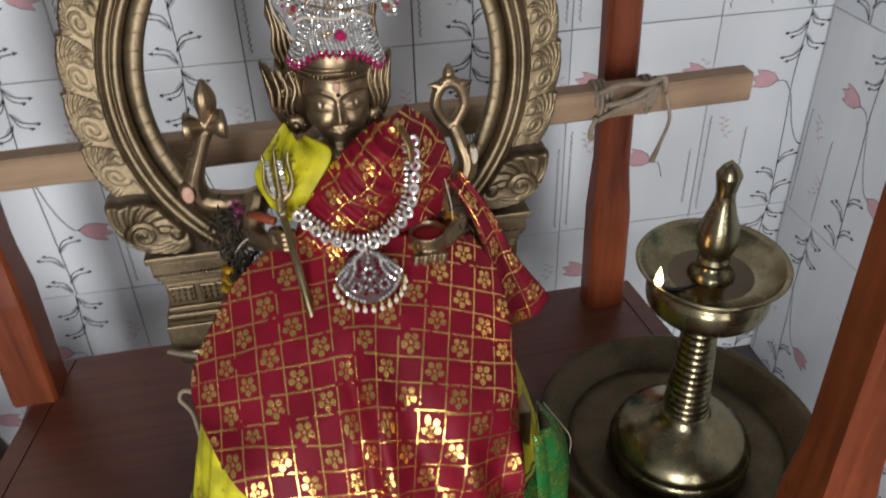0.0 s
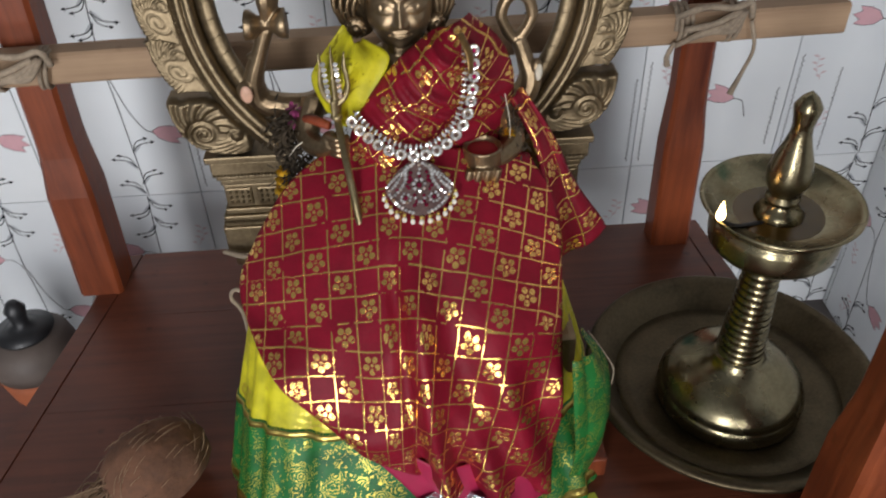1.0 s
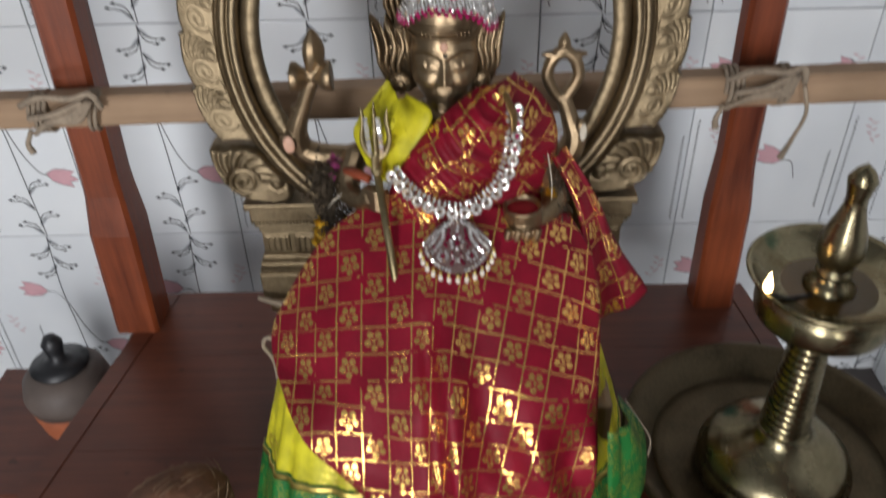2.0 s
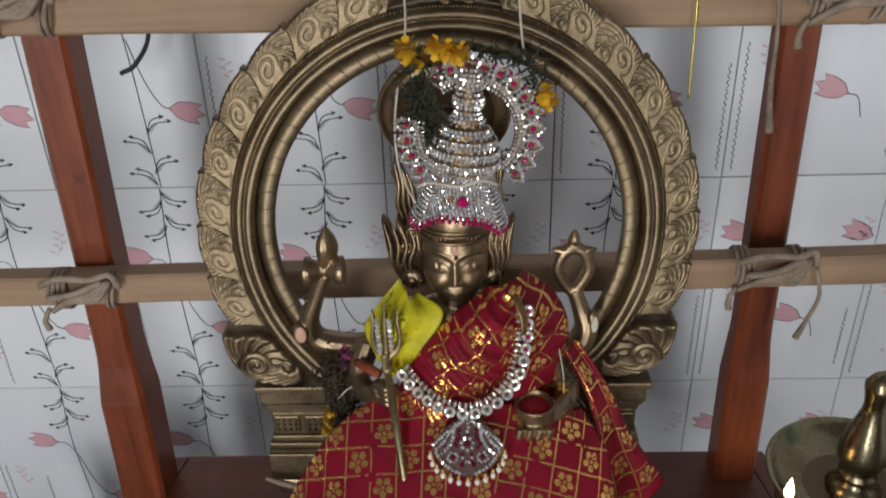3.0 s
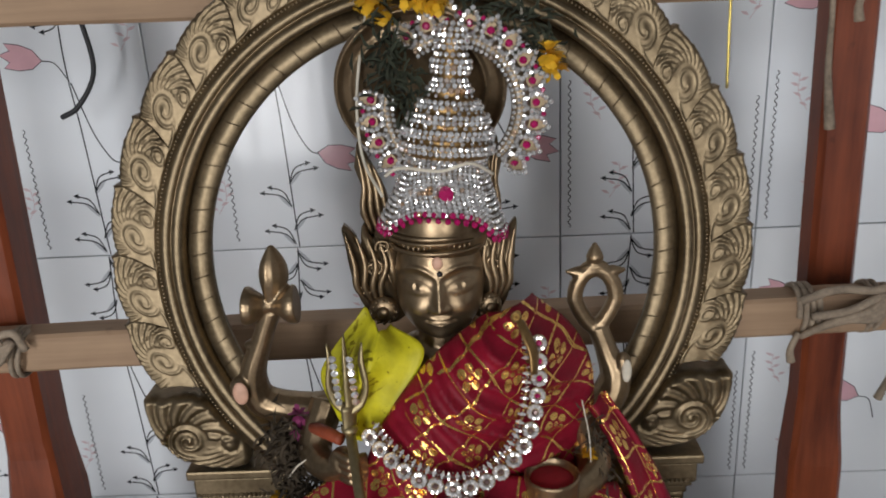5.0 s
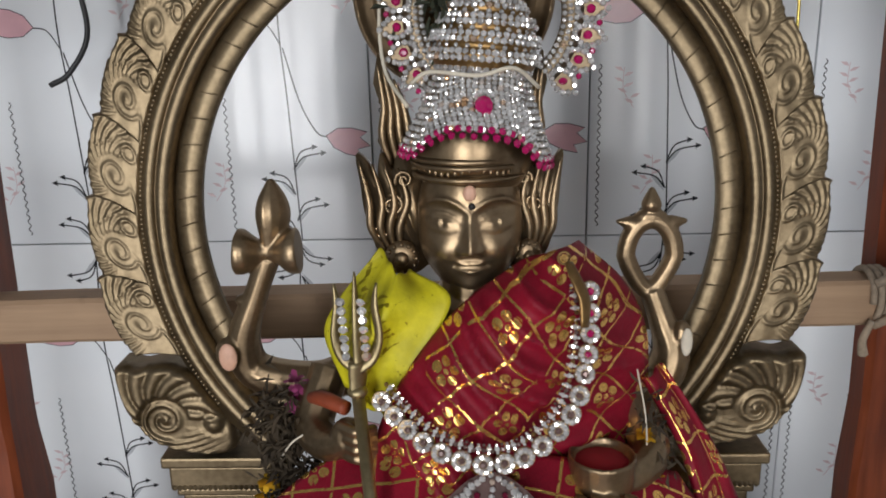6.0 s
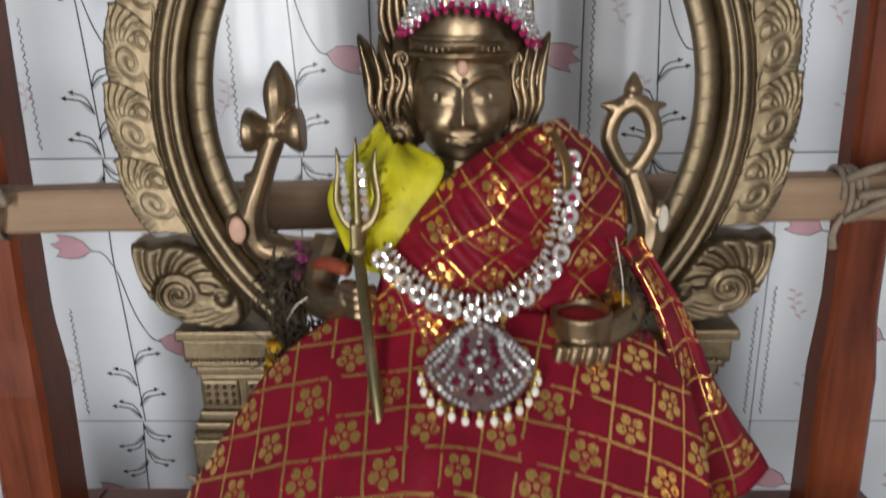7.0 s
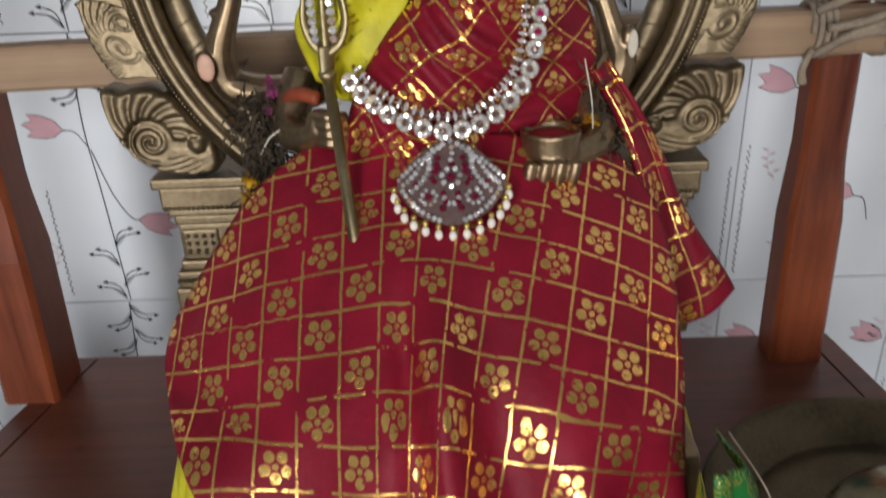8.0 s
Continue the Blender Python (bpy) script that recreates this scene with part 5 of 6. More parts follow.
    angles = [a for a in range(-44, 122, 15)] + [172, 187, 202, 217, 232]
    for i, a in enumerate(angles):
        bm = bmesh.new()
        tall = 1.5 if 80 < a < 95 else 1.0
        for k in range(13):
            q = 2 * math.pi * k / 13
            x = 0.0052 * math.sin(q)
            y = 0.0072 * math.cos(q) * tall + (0.002 if abs(k - 0) < 1 else 0)
            p = halo(0.0525 + 0.004 * (tall - 1) + y, a + math.degrees(x / 0.053), 0.001)
            gem(bm, p, 0.0019, 6, 0.0016)
        leaf = part("halo_leaf", bm, STONE, t, smooth=False)
        bm = bmesh.new()
        slab(bm, [(halo(0.0525 + 0.0075 * tall * math.cos(q * math.pi / 8), a + math.degrees(0.0056 * math.sin(q * math.pi / 8) / 0.053)).x, halo(0.0525 + 0.0075 * tall * math.cos(q * math.pi / 8), a + math.degrees(0.0056 * math.sin(q * math.pi / 8) / 0.053)).z) for q in range(16)], halo(0.0525, a).y + 0.0005, halo(0.0525, a).y + 0.0022)
        part("leaf_plate", bm, SETTING, leaf, smooth=False)
        bm = bmesh.new()
        gem(bm, halo(0.0525, a, 0.0005), 0.0026, 8, 0.0018)
        part("leaf_ruby", bm, RUBY, leaf, smooth=False)
        bm = bmesh.new()
        gem(bm, halo(0.0575, a + 7.5, 0.0005), 0.0017, 8, 0.0014)
        part("ruby_drop", bm, RUBY, leaf, smooth=False)
    return t


build_crown()


def build_trident():
    t = thing("brass_trident", "slim brass trident staff leaning in the statue's grip", "trident", (-0.046, -0.093, 1.056))
    top, foot = Vector((-0.061, -0.048, 1.148)), Vector((-0.046, -0.1, 1.054))
    d = (top - foot).normalized()
    bm = bmesh.new()
    tube(bm, [foot, foot + d * 0.003, top], [0.0028, 0.0036, 0.0034], 12)
    part("staff", bm, TRIDENT_BRASS, t)
    bm = bmesh.new()
    ball(bm, top, (0.0055, 0.0055, 0.0035), 12)
    tube(bm, [top, top + Vector((0.0005, 0.001, 0.008)), top + Vector((0.001, 0.001, 0.016))], [0.0048, 0.0058, 0.0062], 12, 10, 0.5)
    head = part("head", bm, TRIDENT_BRASS, t)
    for k in (-1, 0, 1):
        bm = bmesh.new()
        b = top + Vector((0.001, 0.001, 0.012))
        tube(bm, [b, b + Vector((k * 0.0075, 0.001, 0.006)), b + Vector((k * 0.0112, 0.001, 0.018)), b + Vector((k * 0.0096, 0.002, 0.034)), b + Vector((k * 0.0108, 0.003, 0.046 + 0.006 * (k == 0)))], [0.0034, 0.0033, 0.0029, 0.0023, 0.0007], 8, 20, 0.6)
        part("prong", bm, TRIDENT_BRASS, head)
    bm = bmesh.new()
    for k in range(2):
        for i in range(7):
            gem(bm, top + Vector((-0.0048 - 0.0003 * i + 0.0105 * k, -0.001 + 0.0004 * i, 0.020 + 0.0048 * i)), 0.0026, 8, 0.002)
    part("stone_chain", bm, STONE, t, "two strings of clear stones", smooth=False)
    return t


build_trident()


# ---- flowers and garlands ----
def petals(bm, c, n, r, flat=0.4, seed=0):
    rnd = random.Random(seed)
    c = Vector(c)
    for i in range(n):
        d = Vector((rnd.gauss(0, 1), rnd.gauss(0, 1) - 0.5, rnd.gauss(0, 1))).normalized()
        q = d.to_track_quat("Z", "Y").to_matrix()
        ll, w = r * rnd.uniform(0.7, 1.1), r * 0.26
        pts = [c + q @ Vector(p) for p in ((0, 0, 0), (w * 0.6, 0.1 * r, ll * 0.5), (w, 0, ll * 0.85), (0, -0.1 * r, ll * 1.05), (-w, 0, ll * 0.85), (-w * 0.6, 0.1 * r, ll * 0.5))]
        vs = [bm.verts.new(p) for p in pts]
        bm.faces.new(vs)


def blades(bm, c, spread, n, ll, w, seed, down=0.0):
    rnd = random.Random(seed)
    for i in range(n):
        p = Vector(c) + Vector(rnd.gauss(0, 1) * s for s in spread)
        d = Vector((rnd.gauss(0, 1), rnd.gauss(0, 0.7) - 0.2, rnd.gauss(0, 1) - down)).normalized()
        s = d.orthogonal().normalized() * w
        up = d.cross(s.normalized()) * (ll * 0.2)
        a, b, e = p, p + d * ll * 0.55 + up, p + d * ll * rnd.uniform(0.8, 1.2)
        v = [bm.verts.new(k) for k in (a - s * 0.4, a + s * 0.4, b + s, e, b - s)]
        bm.faces.new(v)


def garland(label, at, blooms, foliage, mat_leaf, extra=()):
    t = thing("flower_garland", label, "garland", at)
    for i, (c, r) in enumerate(blooms):
        bm = bmesh.new()
        petals(bm, c, 46, r, seed=hash_seed(c))
        part("marigold", bm, PETAL, t)
    for c, spread, n, ll, w, down in foliage:
        bm = bmesh.new()
        blades(bm, c, spread, n, ll, w, hash_seed(c), down)
        part("leaves", bm, mat_leaf, t)
    for c, r in extra:
        bm = bmesh.new()
        petals(bm, c, 26, r, seed=hash_seed(c))
        part("mauve_flower", bm, PETAL_MAUVE, t)
    return t


def hash_seed(c):
    return int(sum(abs(v) * k for v, k in zip(c, (1e4, 3e4, 7e4))))


garland("wilted green garland with yellow marigolds over the crown", (0, 0.02, 1.38),
        [((-0.036, 0.02, 1.405), 0.013), ((-0.028, 0.022, 1.397), 0.011), ((-0.012, 0.02, 1.408), 0.012), ((-0.003, 0.02, 1.404), 0.011), ((0.006, 0.02, 1.402), 0.010), ((0.074, 0.028, 1.366), 0.011), ((0.078, 0.03, 1.357), 0.010)],
        [((-0.026, 0.014, 1.372), (0.008, 0.005, 0.016), 120, 0.012, 0.0012, 0.6), ((-0.014, 0.012, 1.345), (0.005, 0.004, 0.012), 60, 0.010, 0.0012, 0.8), ((0.04, 0.034, 1.392), (0.016, 0.004, 0.007), 90, 0.011, 0.0012, 0.3), ((0.064, 0.032, 1.375), (0.008, 0.004, 0.008), 50, 0.011, 0.0012, 0.4)], GREEN_LEAF)
garland("dried dark garland with yellow petals hanging from the arm", (-0.11, 0.0, 1.06),
        [((-0.124, -0.012, 1.062), 0.008), ((-0.121, -0.014, 1.074), 0.007), ((-0.126, -0.012, 1.052), 0.008)],
        [((-0.114, -0.004, 1.108), (0.008, 0.005, 0.011), 260, 0.011, 0.0008, 0.8), ((-0.107, -0.008, 1.084), (0.008, 0.005, 0.013), 260, 0.012, 0.0007, 0.9), ((-0.118, -0.010, 1.068), (0.006, 0.004, 0.010), 110, 0.010, 0.0007, 0.9)], DRIED,
        [((-0.104, 0.002, 1.129), 0.008), ((-0.105, 0.0, 1.119), 0.008)])
garland("dried garland with a few orange petals beside the bowl", (0.1, -0.03, 1.09),
        [((0.09, -0.035, 1.094), 0.008), ((0.098, -0.036, 1.088), 0.007), ((0.094, -0.026, 1.108), 0.006)],
        [((0.098, -0.020, 1.112), (0.004, 0.003, 0.011), 70, 0.009, 0.0007, 0.7), ((0.098, -0.032, 1.094), (0.006, 0.003, 0.005), 70, 0.009, 0.0008, 0.5)], DRIED)

bm = bmesh.new()
tube(bm, [(-0.094, -0.006, 1.124), (-0.084, -0.022, 1.131), (-0.070, -0.032, 1.130)], [0.0035, 0.0045, 0.004], 12, 14)
tagged(part("orange_armlet", bm, ORANGE_CLOTH, None), "orange cloth band round the statue's forearm", "armlet")

for k, pts in enumerate(([(-0.040, 0.06, 1.50), (-0.040, 0.082, 1.45), (-0.038, 0.05, 1.41), (-0.048, 0.03, 1.35), (-0.046, 0.012, 1.31), (-0.032, -0.018, 1.291)],
                         [(0.056, 0.085, 1.46), (0.056, 0.082, 1.44), (0.057, 0.06, 1.41), (0.06, 0.05, 1.385)],
                         [(-0.030, -0.012, 1.302), (-0.02, -0.018, 1.308), (0.004, -0.022, 1.306), (0.022, -0.018, 1.309), (0.036, -0.002, 1.298)])):
    hanging("cotton_thread", "pale cotton thread tied round arch and crown", pts, 0.0011, THREAD)
hanging("cotton_thread", "pale loose thread by the dried garland", [(-0.094, -0.02, 1.11), (-0.104, -0.022, 1.104), (-0.112, -0.018, 1.092)], 0.0006, THREAD)
hanging("cotton_thread", "pale thread hanging over the crimson fold", [(0.090, -0.018, 1.145), (0.094, -0.026, 1.12), (0.094, -0.034, 1.098)], 0.0005, THREAD)
hanging("cotton_thread", "frayed thread on the green border", [(0.154, -0.150, 0.968), (0.170, -0.158, 0.945), (0.180, -0.160, 0.925), (0.180, -0.162, 0.905)], 0.0006, ROPE)
hanging("rope_end", "pale frayed rope end lying by the pedestal", [(-0.214, 0.044, 0.934), (-0.195, 0.040, 0.930), (-0.175, 0.036, 0.928), (-0.155, 0.03, 0.929)], [0.0022, 0.0035, 0.003, 0.002], ROPE)
hanging("rope_loop", "loop of jute rope beside the silk wrap", [(-0.165, -0.04, 0.93), (-0.186, -0.035, 0.945), (-0.196, -0.03, 0.93), (-0.186, -0.035, 0.91), (-0.18, -0.06, 0.875), (-0.176, -0.09, 0.85)], 0.0022, ROPE)


# ---- brass lamp on its tray ----
def build_tray():
    t = thing("brass_tray", "round tarnished brass tray with a raised rim", "tray", (0.35, -0.065, TOP))
    for name, prof in (("well", [(0.0, 0.0), (0.118, 0.0), (0.1275, 0.0038), (0.1265, 0.0082), (0.117, 0.005), (0.113, 0.0065), (0.109, 0.005), (0.0, 0.005)]),
                       ("rim", [(0.1275, 0.0038), (0.150, 0.028), (0.160, 0.033), (0.163, 0.031), (0.162, 0.034), (0.158, 0.0365), (0.149, 0.032), (0.1265, 0.0082)])):
        bm = bmesh.new()
        lathe(bm, prof, 96, pose(0.35, -0.065, TOP + 0.0015))
        bmesh.ops.recalc_face_normals(bm, faces=bm.faces)
        part(name, bm, BRASS_DULL, t)
    return t


build_tray()


def build_lamp():
    t = thing("oil_lamp", "tall turned brass oil lamp with one burning wick", "oil lamp", (0.348, -0.077, TOP + 0.0065))
    m = pose(0.348, -0.077, TOP + 0.0065, 1.5, -1.3, 0)

    def turned(name, prof, seg=72, mat=None):
        bm = bmesh.new()
        lathe(bm, [(r, z + 0.019 * max(0.0, min(1.0, (z - 0.074) / 0.114))) for r, z in prof], seg, m)
        bmesh.ops.recalc_face_normals(bm, faces=bm.faces)
        return part(name, bm, mat or BRASS, t)

    turned("base", [(0.0, 0.0), (0.077, 0.0), (0.080, 0.004), (0.080, 0.019), (0.077, 0.023), (0.0755, 0.025), (0.0765, 0.028), (0.0745, 0.034), (0.068, 0.043), (0.057, 0.051), (0.043, 0.057), (0.032, 0.063), (0.0265, 0.070), (0.0255, 0.074), (0.0, 0.074)])
    stem = [(0.0, 0.073)]
    n = 15
    for i in range(n):
        z = 0.074 + 0.114 * i / n
        r = 0.0240 - 0.0075 * i / n
        for q, k in ((0.0, -0.0012), (0.25, 0.0006), (0.5, 0.0010), (0.75, 0.0006)):
            stem.append((r + k, z + 0.114 / n * q))
    stem += [(0.0160, 0.188), (0.018, 0.192), (0.0, 0.192)]
    turned("stem", stem, 40)
    turned("bowl", [(0.0, 0.190), (0.020, 0.190), (0.030, 0.196), (0.046, 0.205), (0.055, 0.211), (0.0595, 0.216), (0.0605, 0.222), (0.0605, 0.236), (0.0585, 0.242), (0.056, 0.244), (0.060, 0.248), (0.069, 0.256), (0.0725, 0.260), (0.0740, 0.262), (0.0725, 0.264), (0.067, 0.259), (0.058, 0.250), (0.035, 0.245), (0.0, 0.244)])
    turned("finial", [(0.0, 0.243), (0.0225, 0.244), (0.023, 0.248), (0.017, 0.255), (0.0125, 0.259), (0.0125, 0.262), (0.0155, 0.2635), (0.0155, 0.267), (0.0125, 0.2685), (0.0125, 0.271), (0.0150, 0.274), (0.0195, 0.284), (0.0200, 0.294), (0.0172, 0.308), (0.0125, 0.322), (0.0095, 0.334), (0.0088, 0.344), (0.0098, 0.346), (0.0098, 0.348), (0.0118, 0.358), (0.0120, 0.361), (0.0075, 0.369), (0.0, 0.376)], 40)
    bm = bmesh.new()
    tube(bm, [m @ Vector(p) for p in ((-0.02, -0.012, 0.2655), (-0.045, -0.018, 0.2685), (-0.063, -0.022, 0.2785), (-0.066, -0.0225, 0.283))], 0.0022, 7, 14)
    part("wick", bm, SOOT, t)
    bm = bmesh.new()
    lathe(bm, [(0.0, -0.004), (0.0045, 0.0), (0.0058, 0.005), (0.004, 0.013), (0.0018, 0.02), (0.0, 0.026)], 14, m @ Matrix.Translation((-0.066, -0.0225, 0.283)) @ Matrix.Diagonal((0.75, 0.75, 0.8, 1)))
    part("flame", bm, FLAME, t)
    bm = bmesh.new()
    lathe(bm, [(0.0, 0.2652), (0.05, 0.2654)], 40, m)
    part("oil", bm, OIL, t)
    return t


OIL = plain("lamp_oil", (0.10, 0.06, 0.015), 0.06, 0.2, 0.2, 40, 0)
build_lamp()


# ---- coconut, pot, foil bowl, leaf ----
def build_coconut():
    c = Vector((-0.280, -0.145, TOP + 0.043))
    t = thing("coconut", "half-husked brown coconut with a tuft of fibre", "coconut", (c.x, c.y, TOP))
    bm = bmesh.new()
    turn = pose(*c, 0, 0, 35).to_3x3()
    vs = ball(bm, (0, 0, 0), 1.0, 36)
    for v in vs:
        p = v.co.normalized()
        r = 1 + 0.05 * noise.noise(p * 2.2) + 0.03 * noise.noise(p * 6) + 0.012 * noise.noise(p * 19)
        q = Vector((p.x * 0.056 * r, p.y * 0.043 * r, p.z * 0.043 * r))
        v.co = c + turn @ q
    part("nut", bm, HUSK, t)
    bm = bmesh.new()
    rnd = random.Random(4)
    for i in range(120):
        a, rr = rnd.uniform(0, 6.28), rnd.uniform(0, 0.02)
        p = c + turn @ Vector((-0.050, rr * math.cos(a), rr * math.sin(a)))
        e = c + Vector((-0.085 + rnd.gauss(0, 0.014), -0.058 + rnd.gauss(0, 0.018), -0.034 + abs(rnd.gauss(0, 0.006))))
        mid = (p + e) / 2 + Vector((rnd.gauss(0, 0.006), rnd.gauss(0, 0.006), 0.008 + rnd.gauss(0, 0.005)))
        tube(bm, [p, mid, e], [0.0008, 0.0007, 0.0003], 4, 7)
    part("fibre_tuft", bm, FIBRE, t, "dry brown fibre tuft")
    bm = bmesh.new()
    for i in range(50):
        d = Vector((rnd.gauss(0, 1), rnd.gauss(0, 1), abs(rnd.gauss(0, 1)))).normalized()
        p = c + turn @ Vector((d.x * 0.056, d.y * 0.043, d.z * 0.043))
        s = d.orthogonal().normalized()
        tube(bm, [p - s * 0.008, p + d * 0.0025, p + s * 0.012 + d * rnd.uniform(-0.001, 0.003)], 0.00035, 4, 6)
    part("stray_fibre", bm, FIBRE, t)
    hanging("loose_straw", "single pale straw lying on the stand", [(-0.345, -0.09, TOP + 0.002), (-0.315, -0.078, TOP + 0.004), (-0.29, -0.08, TOP + 0.003)], 0.0009, THREAD, 5, 10)


build_coconut()


def build_pot():
    stool = thing("low_stool", "dark wooden stool beside the stand", "stool", (-0.62, 0.16, FLOOR))
    bm = bmesh.new()
    box(bm, (-0.72, 0.04, 0.57), (-0.475, 0.29, 0.595), 0.004)
    part("seat", bm, TABLE_WOOD, stool, smooth=False)
    for x in (-0.69, -0.505):
        for y in (0.07, 0.26):
            bm = bmesh.new()
            box(bm, (x - 0.018, y - 0.018, FLOOR), (x + 0.018, y + 0.018, 0.57), 0.003)
            part("leg", bm, TABLE_WOOD, stool, smooth=False)
    t = thing("clay_pot", "squat orange clay pot with a dark body and black knobbed lid", "pot", (-0.546, 0.165, 0.595))
    m = pose(-0.546, 0.165, 0.595) @ Matrix.Diagonal((1.1, 1.1, 1.15, 1))
    bm = bmesh.new()
    lathe(bm, [(0.0, 0.0), (0.035, 0.0), (0.045, 0.02), (0.050, 0.045), (0.052, 0.06), (0.0, 0.06)], 40, m)
    part("foot", bm, CLAY, t)
    bm = bmesh.new()
    lathe(bm, [(0.0, 0.058), (0.052, 0.060), (0.055, 0.075), (0.050, 0.095), (0.038, 0.108), (0.0, 0.110)], 40, m)
    part("body", bm, POT_GREY, t)
    bm = bmesh.new()
    lathe(bm, [(0.0, 0.109), (0.034, 0.109), (0.036, 0.113), (0.02, 0.118), (0.009, 0.123), (0.011, 0.135), (0.013, 0.145), (0.007, 0.155), (0.0, 0.158)], 30, m)
    part("lid", bm, SOOT, t)


build_pot()


def build_foil_bowl():
    bm = bmesh.new()
    c = (0.018, -0.262, TOP)
    lathe(bm, [(0.0, 0.0), (0.034, 0.0), (0.040, 0.01), (0.047, 0.045), (0.052, 0.056), (0.050, 0.058), (0.045, 0.052), (0.036, 0.05), (0.02, 0.056), (0.0, 0.053)], 60, pose(*c))
    for v in bm.verts:
        k = noise.noise(v.co * 70)
        v.co += Vector((k * 0.003, noise.noise(v.co * 70 + Vector((9, 0, 0))) * 0.003, abs(k) * 0.004 if v.co.z > TOP + 0.01 else 0))
    bmesh.ops.recalc_face_normals(bm, faces=bm.faces)
    tagged(part("foil_bowl", bm, FOIL, None, smooth=False), "small bowl wrapped in crumpled silver foil", "bowl")
    bm = bmesh.new()
    slab(bm, [(0.122, -0.226), (0.130, -0.229), (0.136, -0.207), (0.172, -0.197), (0.170, -0.190), (0.128, -0.200)], TOP + 0.0005, TOP + 0.002, "z")
    tagged(part("leaf_strip", bm, LEAF_YELLOW, None, smooth=False), "bent yellow-green strip of leaf on the stand", "leaf")


build_foil_bowl()


# ---- glazed tiles with printed tulips ----
TW, TH, TD = 0.25, 0.375, 0.010


def ribbon(bm, pts, w, lift, idx, n=0):
    pts = curve_points([(a, 0, b) for a, b in pts], n) if n else [Vector((a, 0, b)) for a, b in pts]
    prev = None
    for i, p in enumerate(pts):
        d = (pts[min(i + 1, len(pts) - 1)] - pts[max(i - 1, 0)]).normalized()
        s = Vector((-d.z, 0, d.x)) * (w / 2)
        cur = (bm.verts.new((p.x - s.x, -lift, p.z - s.z)), bm.verts.new((p.x + s.x, -lift, p.z + s.z)))
        if prev:
            f = bm.faces.new((prev[0], cur[0], cur[1], prev[1]))
            f.material_index = idx
        prev = cur


def patch(bm, pts, lift, idx):
    f = bm.faces.new([bm.verts.new((a, -lift, b)) for a, b in pts])
    f.material_index = idx


def tulip(bm, x, z, ang, s):
    """A printed tulip with three points and a dark outline."""
    ca, sa = math.cos(radians(ang)), math.sin(radians(ang))
    s = s * 1.15
    shape = [(0, 0), (0.010, 0.010), (0.024, 0.0135), (0.040, 0.013), (0.034, 0.006), (0.046, 0.0), (0.034, -0.006), (0.040, -0.013), (0.024, -0.0135), (0.010, -0.010)]
    pts = [(x + s * (a * ca - b * sa), z + s * (a * sa + b * ca)) for a, b in shape]
    patch(bm, pts, 0.0003, 2)
    ribbon(bm, pts + [pts[0]], 0.0009, 0.0005, 1)


def spray(bm, x, z, side, up=1):
    """Two thin curved leaves with arrow-like ends, and a grey smudge beside the stem."""
    for k, (dx, dz) in enumerate(((0.034, 0.019), (0.024, 0.026))):
        pts = [(x, z), (x + side * dx * 0.35, z + up * dz * 0.75), (x + side * dx, z + up * dz)]
        ribbon(bm, pts, 0.0017, 0.0005, 1, 10)
        ex, ez = pts[-1]
        patch(bm, [(ex + side * 0.006, ez + 0.0005), (ex - side * 0.0015, ez + 0.0035), (ex - side * 0.0005, ez), (ex - side * 0.0015, ez - 0.0035)], 0.0006, 1)
    patch(bm, [(x, z - up * 0.004), (x + side * 0.008, z + up * 0.012), (x + side * 0.019, z + up * 0.0175), (x + side * 0.010, z + up * 0.006)], 0.0002, 4)


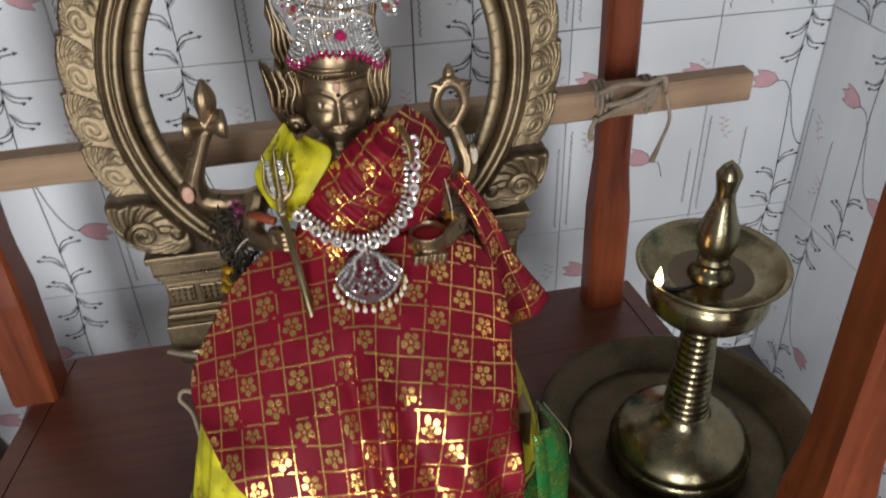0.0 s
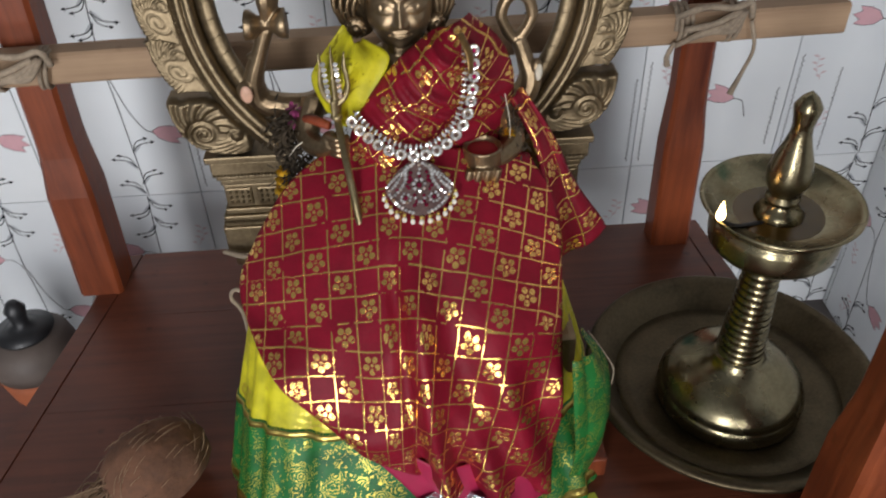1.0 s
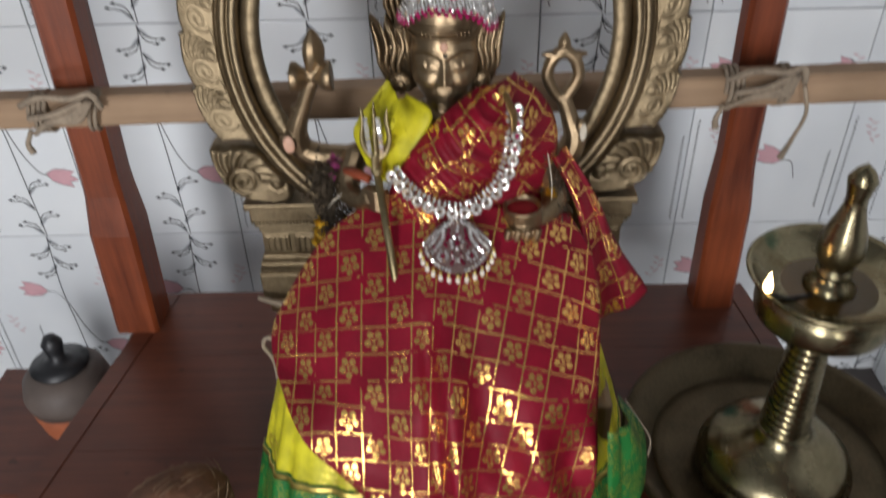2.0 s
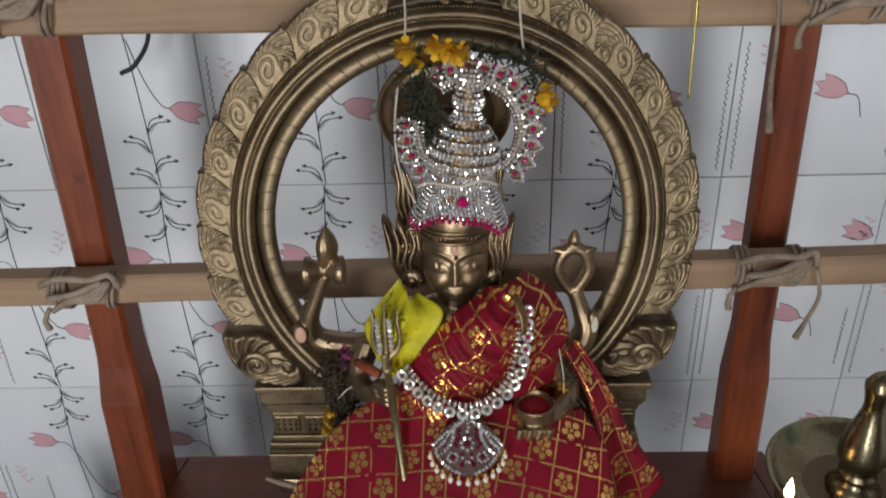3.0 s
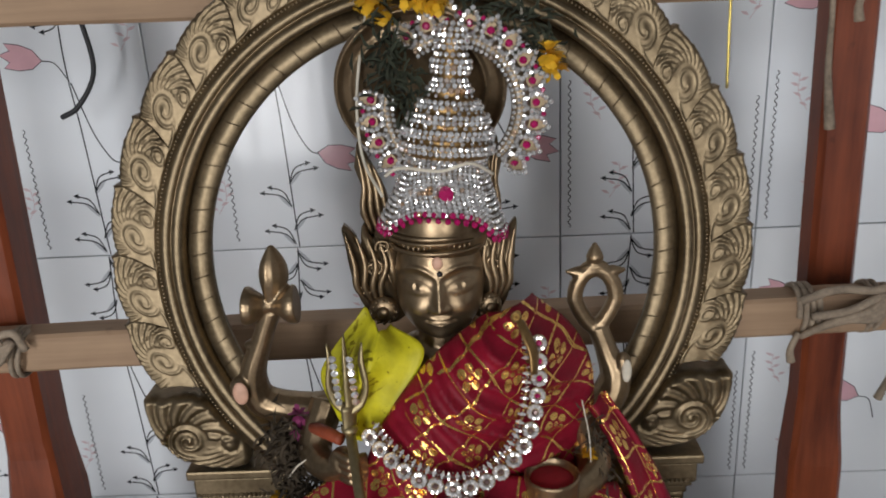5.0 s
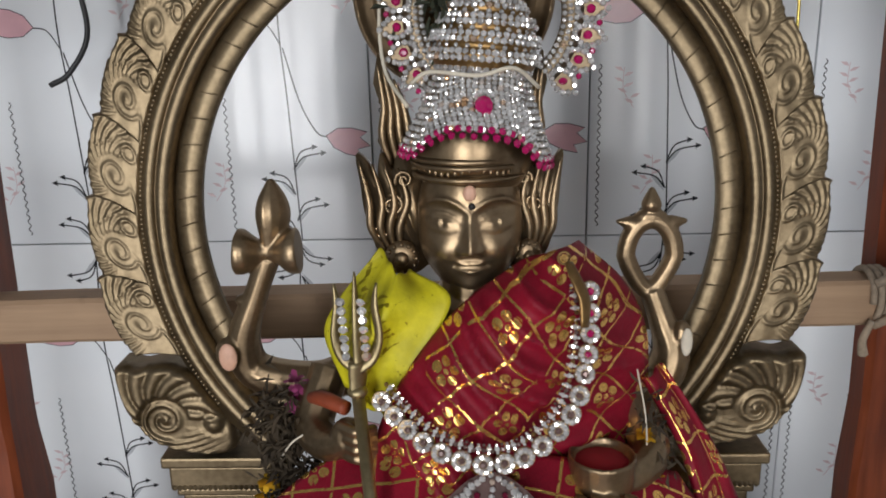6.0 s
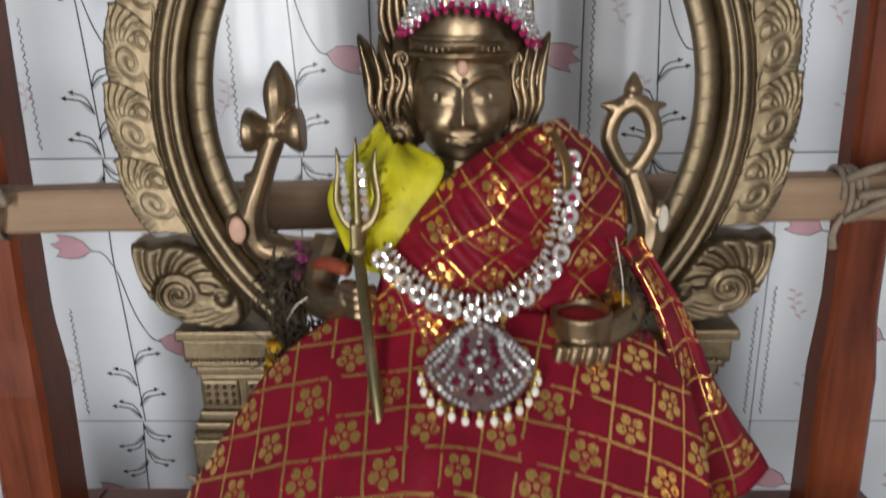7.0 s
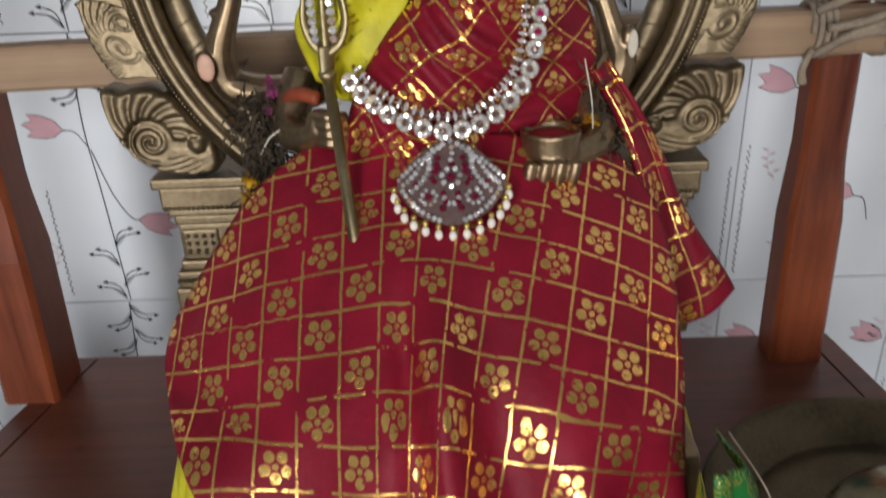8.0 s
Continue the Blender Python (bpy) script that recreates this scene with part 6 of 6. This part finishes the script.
def tile_mesh(name, sx, stem=True):
    bm = bmesh.new()
    box(bm, (0.0008, 0.0, 0.0008), (TW - 0.0008, TD, TH - 0.0008), 0.0012)
    body = len(bm.faces)
    if stem:
        ribbon(bm, [(sx + 0.004, 0.001), (sx + 0.001, 0.09), (sx - 0.002, 0.17), (sx - 0.006, 0.26), (sx + 0.001, 0.374)], 0.0017, 0.0004, 1, 30)
        ribbon(bm, [(sx - 0.003, 0.225), (sx + 0.012, 0.165), (sx + 0.029, 0.130), (sx + 0.042, 0.123)], 0.0016, 0.0004, 1, 16)
        ribbon(bm, [(sx - 0.005, 0.228), (sx - 0.018, 0.249), (sx - 0.034, 0.253)], 0.0014, 0.0004, 1, 12)
        tulip(bm, sx + 0.040, 0.125, -14, 1.0)
        tulip(bm, sx - 0.033, 0.253, 170, 1.0)
        for z, side, up in ((0.005, -1, 1), (0.024, 1, 1), (0.056, -1, 1), (0.086, 1, 1), (0.370, 1, -1), (0.354, -1, -1), (0.330, 1, -1), (0.312, -1, -1)):
            spray(bm, sx, z, side, up)
    else:
        for tx, tz in ((0.160, 0.124), (0.244, 0.272), (0.060, 0.275)):
            tulip(bm, tx, tz, 160, 1.0)
            if tx < 0.2:
                ribbon(bm, [(tx, tz), (tx + 0.015, tz - 0.006), (tx + 0.024, tz - 0.035)], 0.0014, 0.0004, 1, 10)
        ribbon(bm, [(0.232 + 0.0017 * math.sin(k * 1.05), 0.03 + 0.0016 * k) for k in range(70)], 0.0013, 0.0004, 1)
    for wx, wz, wn in ((0.0115, 0.012, 118), (0.082 if sx > 0.1 else 0.24, 0.012, 100)):
        ribbon(bm, [(wx + 0.0017 * math.sin(k * 1.05), wz + 0.0016 * k) for k in range(wn)], 0.0012, 0.0004, 1)
    for cx, cz, flip in ((0.062, 0.050, 1), (0.050, 0.150, -1), (0.222, 0.26, 1)):
        ribbon(bm, [(cx, cz), (cx + flip * 0.012, cz + 0.02), (cx + flip * 0.012, cz + 0.045)], 0.0008, 0.0003, 3, 10)
        for k in range(7):
            z, s = cz + 0.006 * k + 0.005, 1 if k % 2 else -1
            x = cx + flip * 0.012 * min(1, k / 3)
            patch(bm, [(x, z), (x + s * 0.004, z + 0.0045), (x + s * 0.011, z + 0.005), (x + s * 0.006, z + 0.001)], 0.0003, 3)
    bm.faces.ensure_lookup_table()
    bmesh.ops.recalc_face_normals(bm, faces=bm.faces[:body])
    for f in bm.faces[body:]:
        f.normal_update()
        if f.normal.y > 0:
            f.normal_flip()
    me = bpy.data.meshes.new(name)
    bm.to_mesh(me)
    bm.free()
    for mm in (TILE, INK, TULIP, TWIG, SHADE_PRINT):
        me.materials.append(mm)
    return me


def lay_tiles():
    plain_tile, turned_tile, bare_tile = tile_mesh("tile", 0.157), tile_mesh("tile_shifted", 0.090), tile_mesh("tile_bare", 0.157, False)
    for col in range(-6, 5):
        for row in range(-1, 5):
            x, z = 0.139 + TW * col, 1.082 + TH * (row - 1)
            if z < FLOOR - TH + 0.02 or x + TW > 0.842 + 0.2:
                continue
            ob = new("tile", turned_tile if col == 0 else bare_tile if col == 1 else plain_tile)
            ob.location = (x, WALL + random.uniform(-0.0006, 0.0006), z)
            ob.rotation_euler = (random.gauss(0, 0.0015), 0, random.gauss(0, 0.002))
            ob.parent = wall_back
    for col in range(4):
        for row in range(-1, 5):
            ob = new("tile", turned_tile if (col + row) % 2 else plain_tile)
            ob.matrix_world = pose(0.832, WALL - TW * col - 0.004, 1.082 + TH * (row - 1), 0, 0, -90)
            ob.parent = wall_side


lay_tiles()
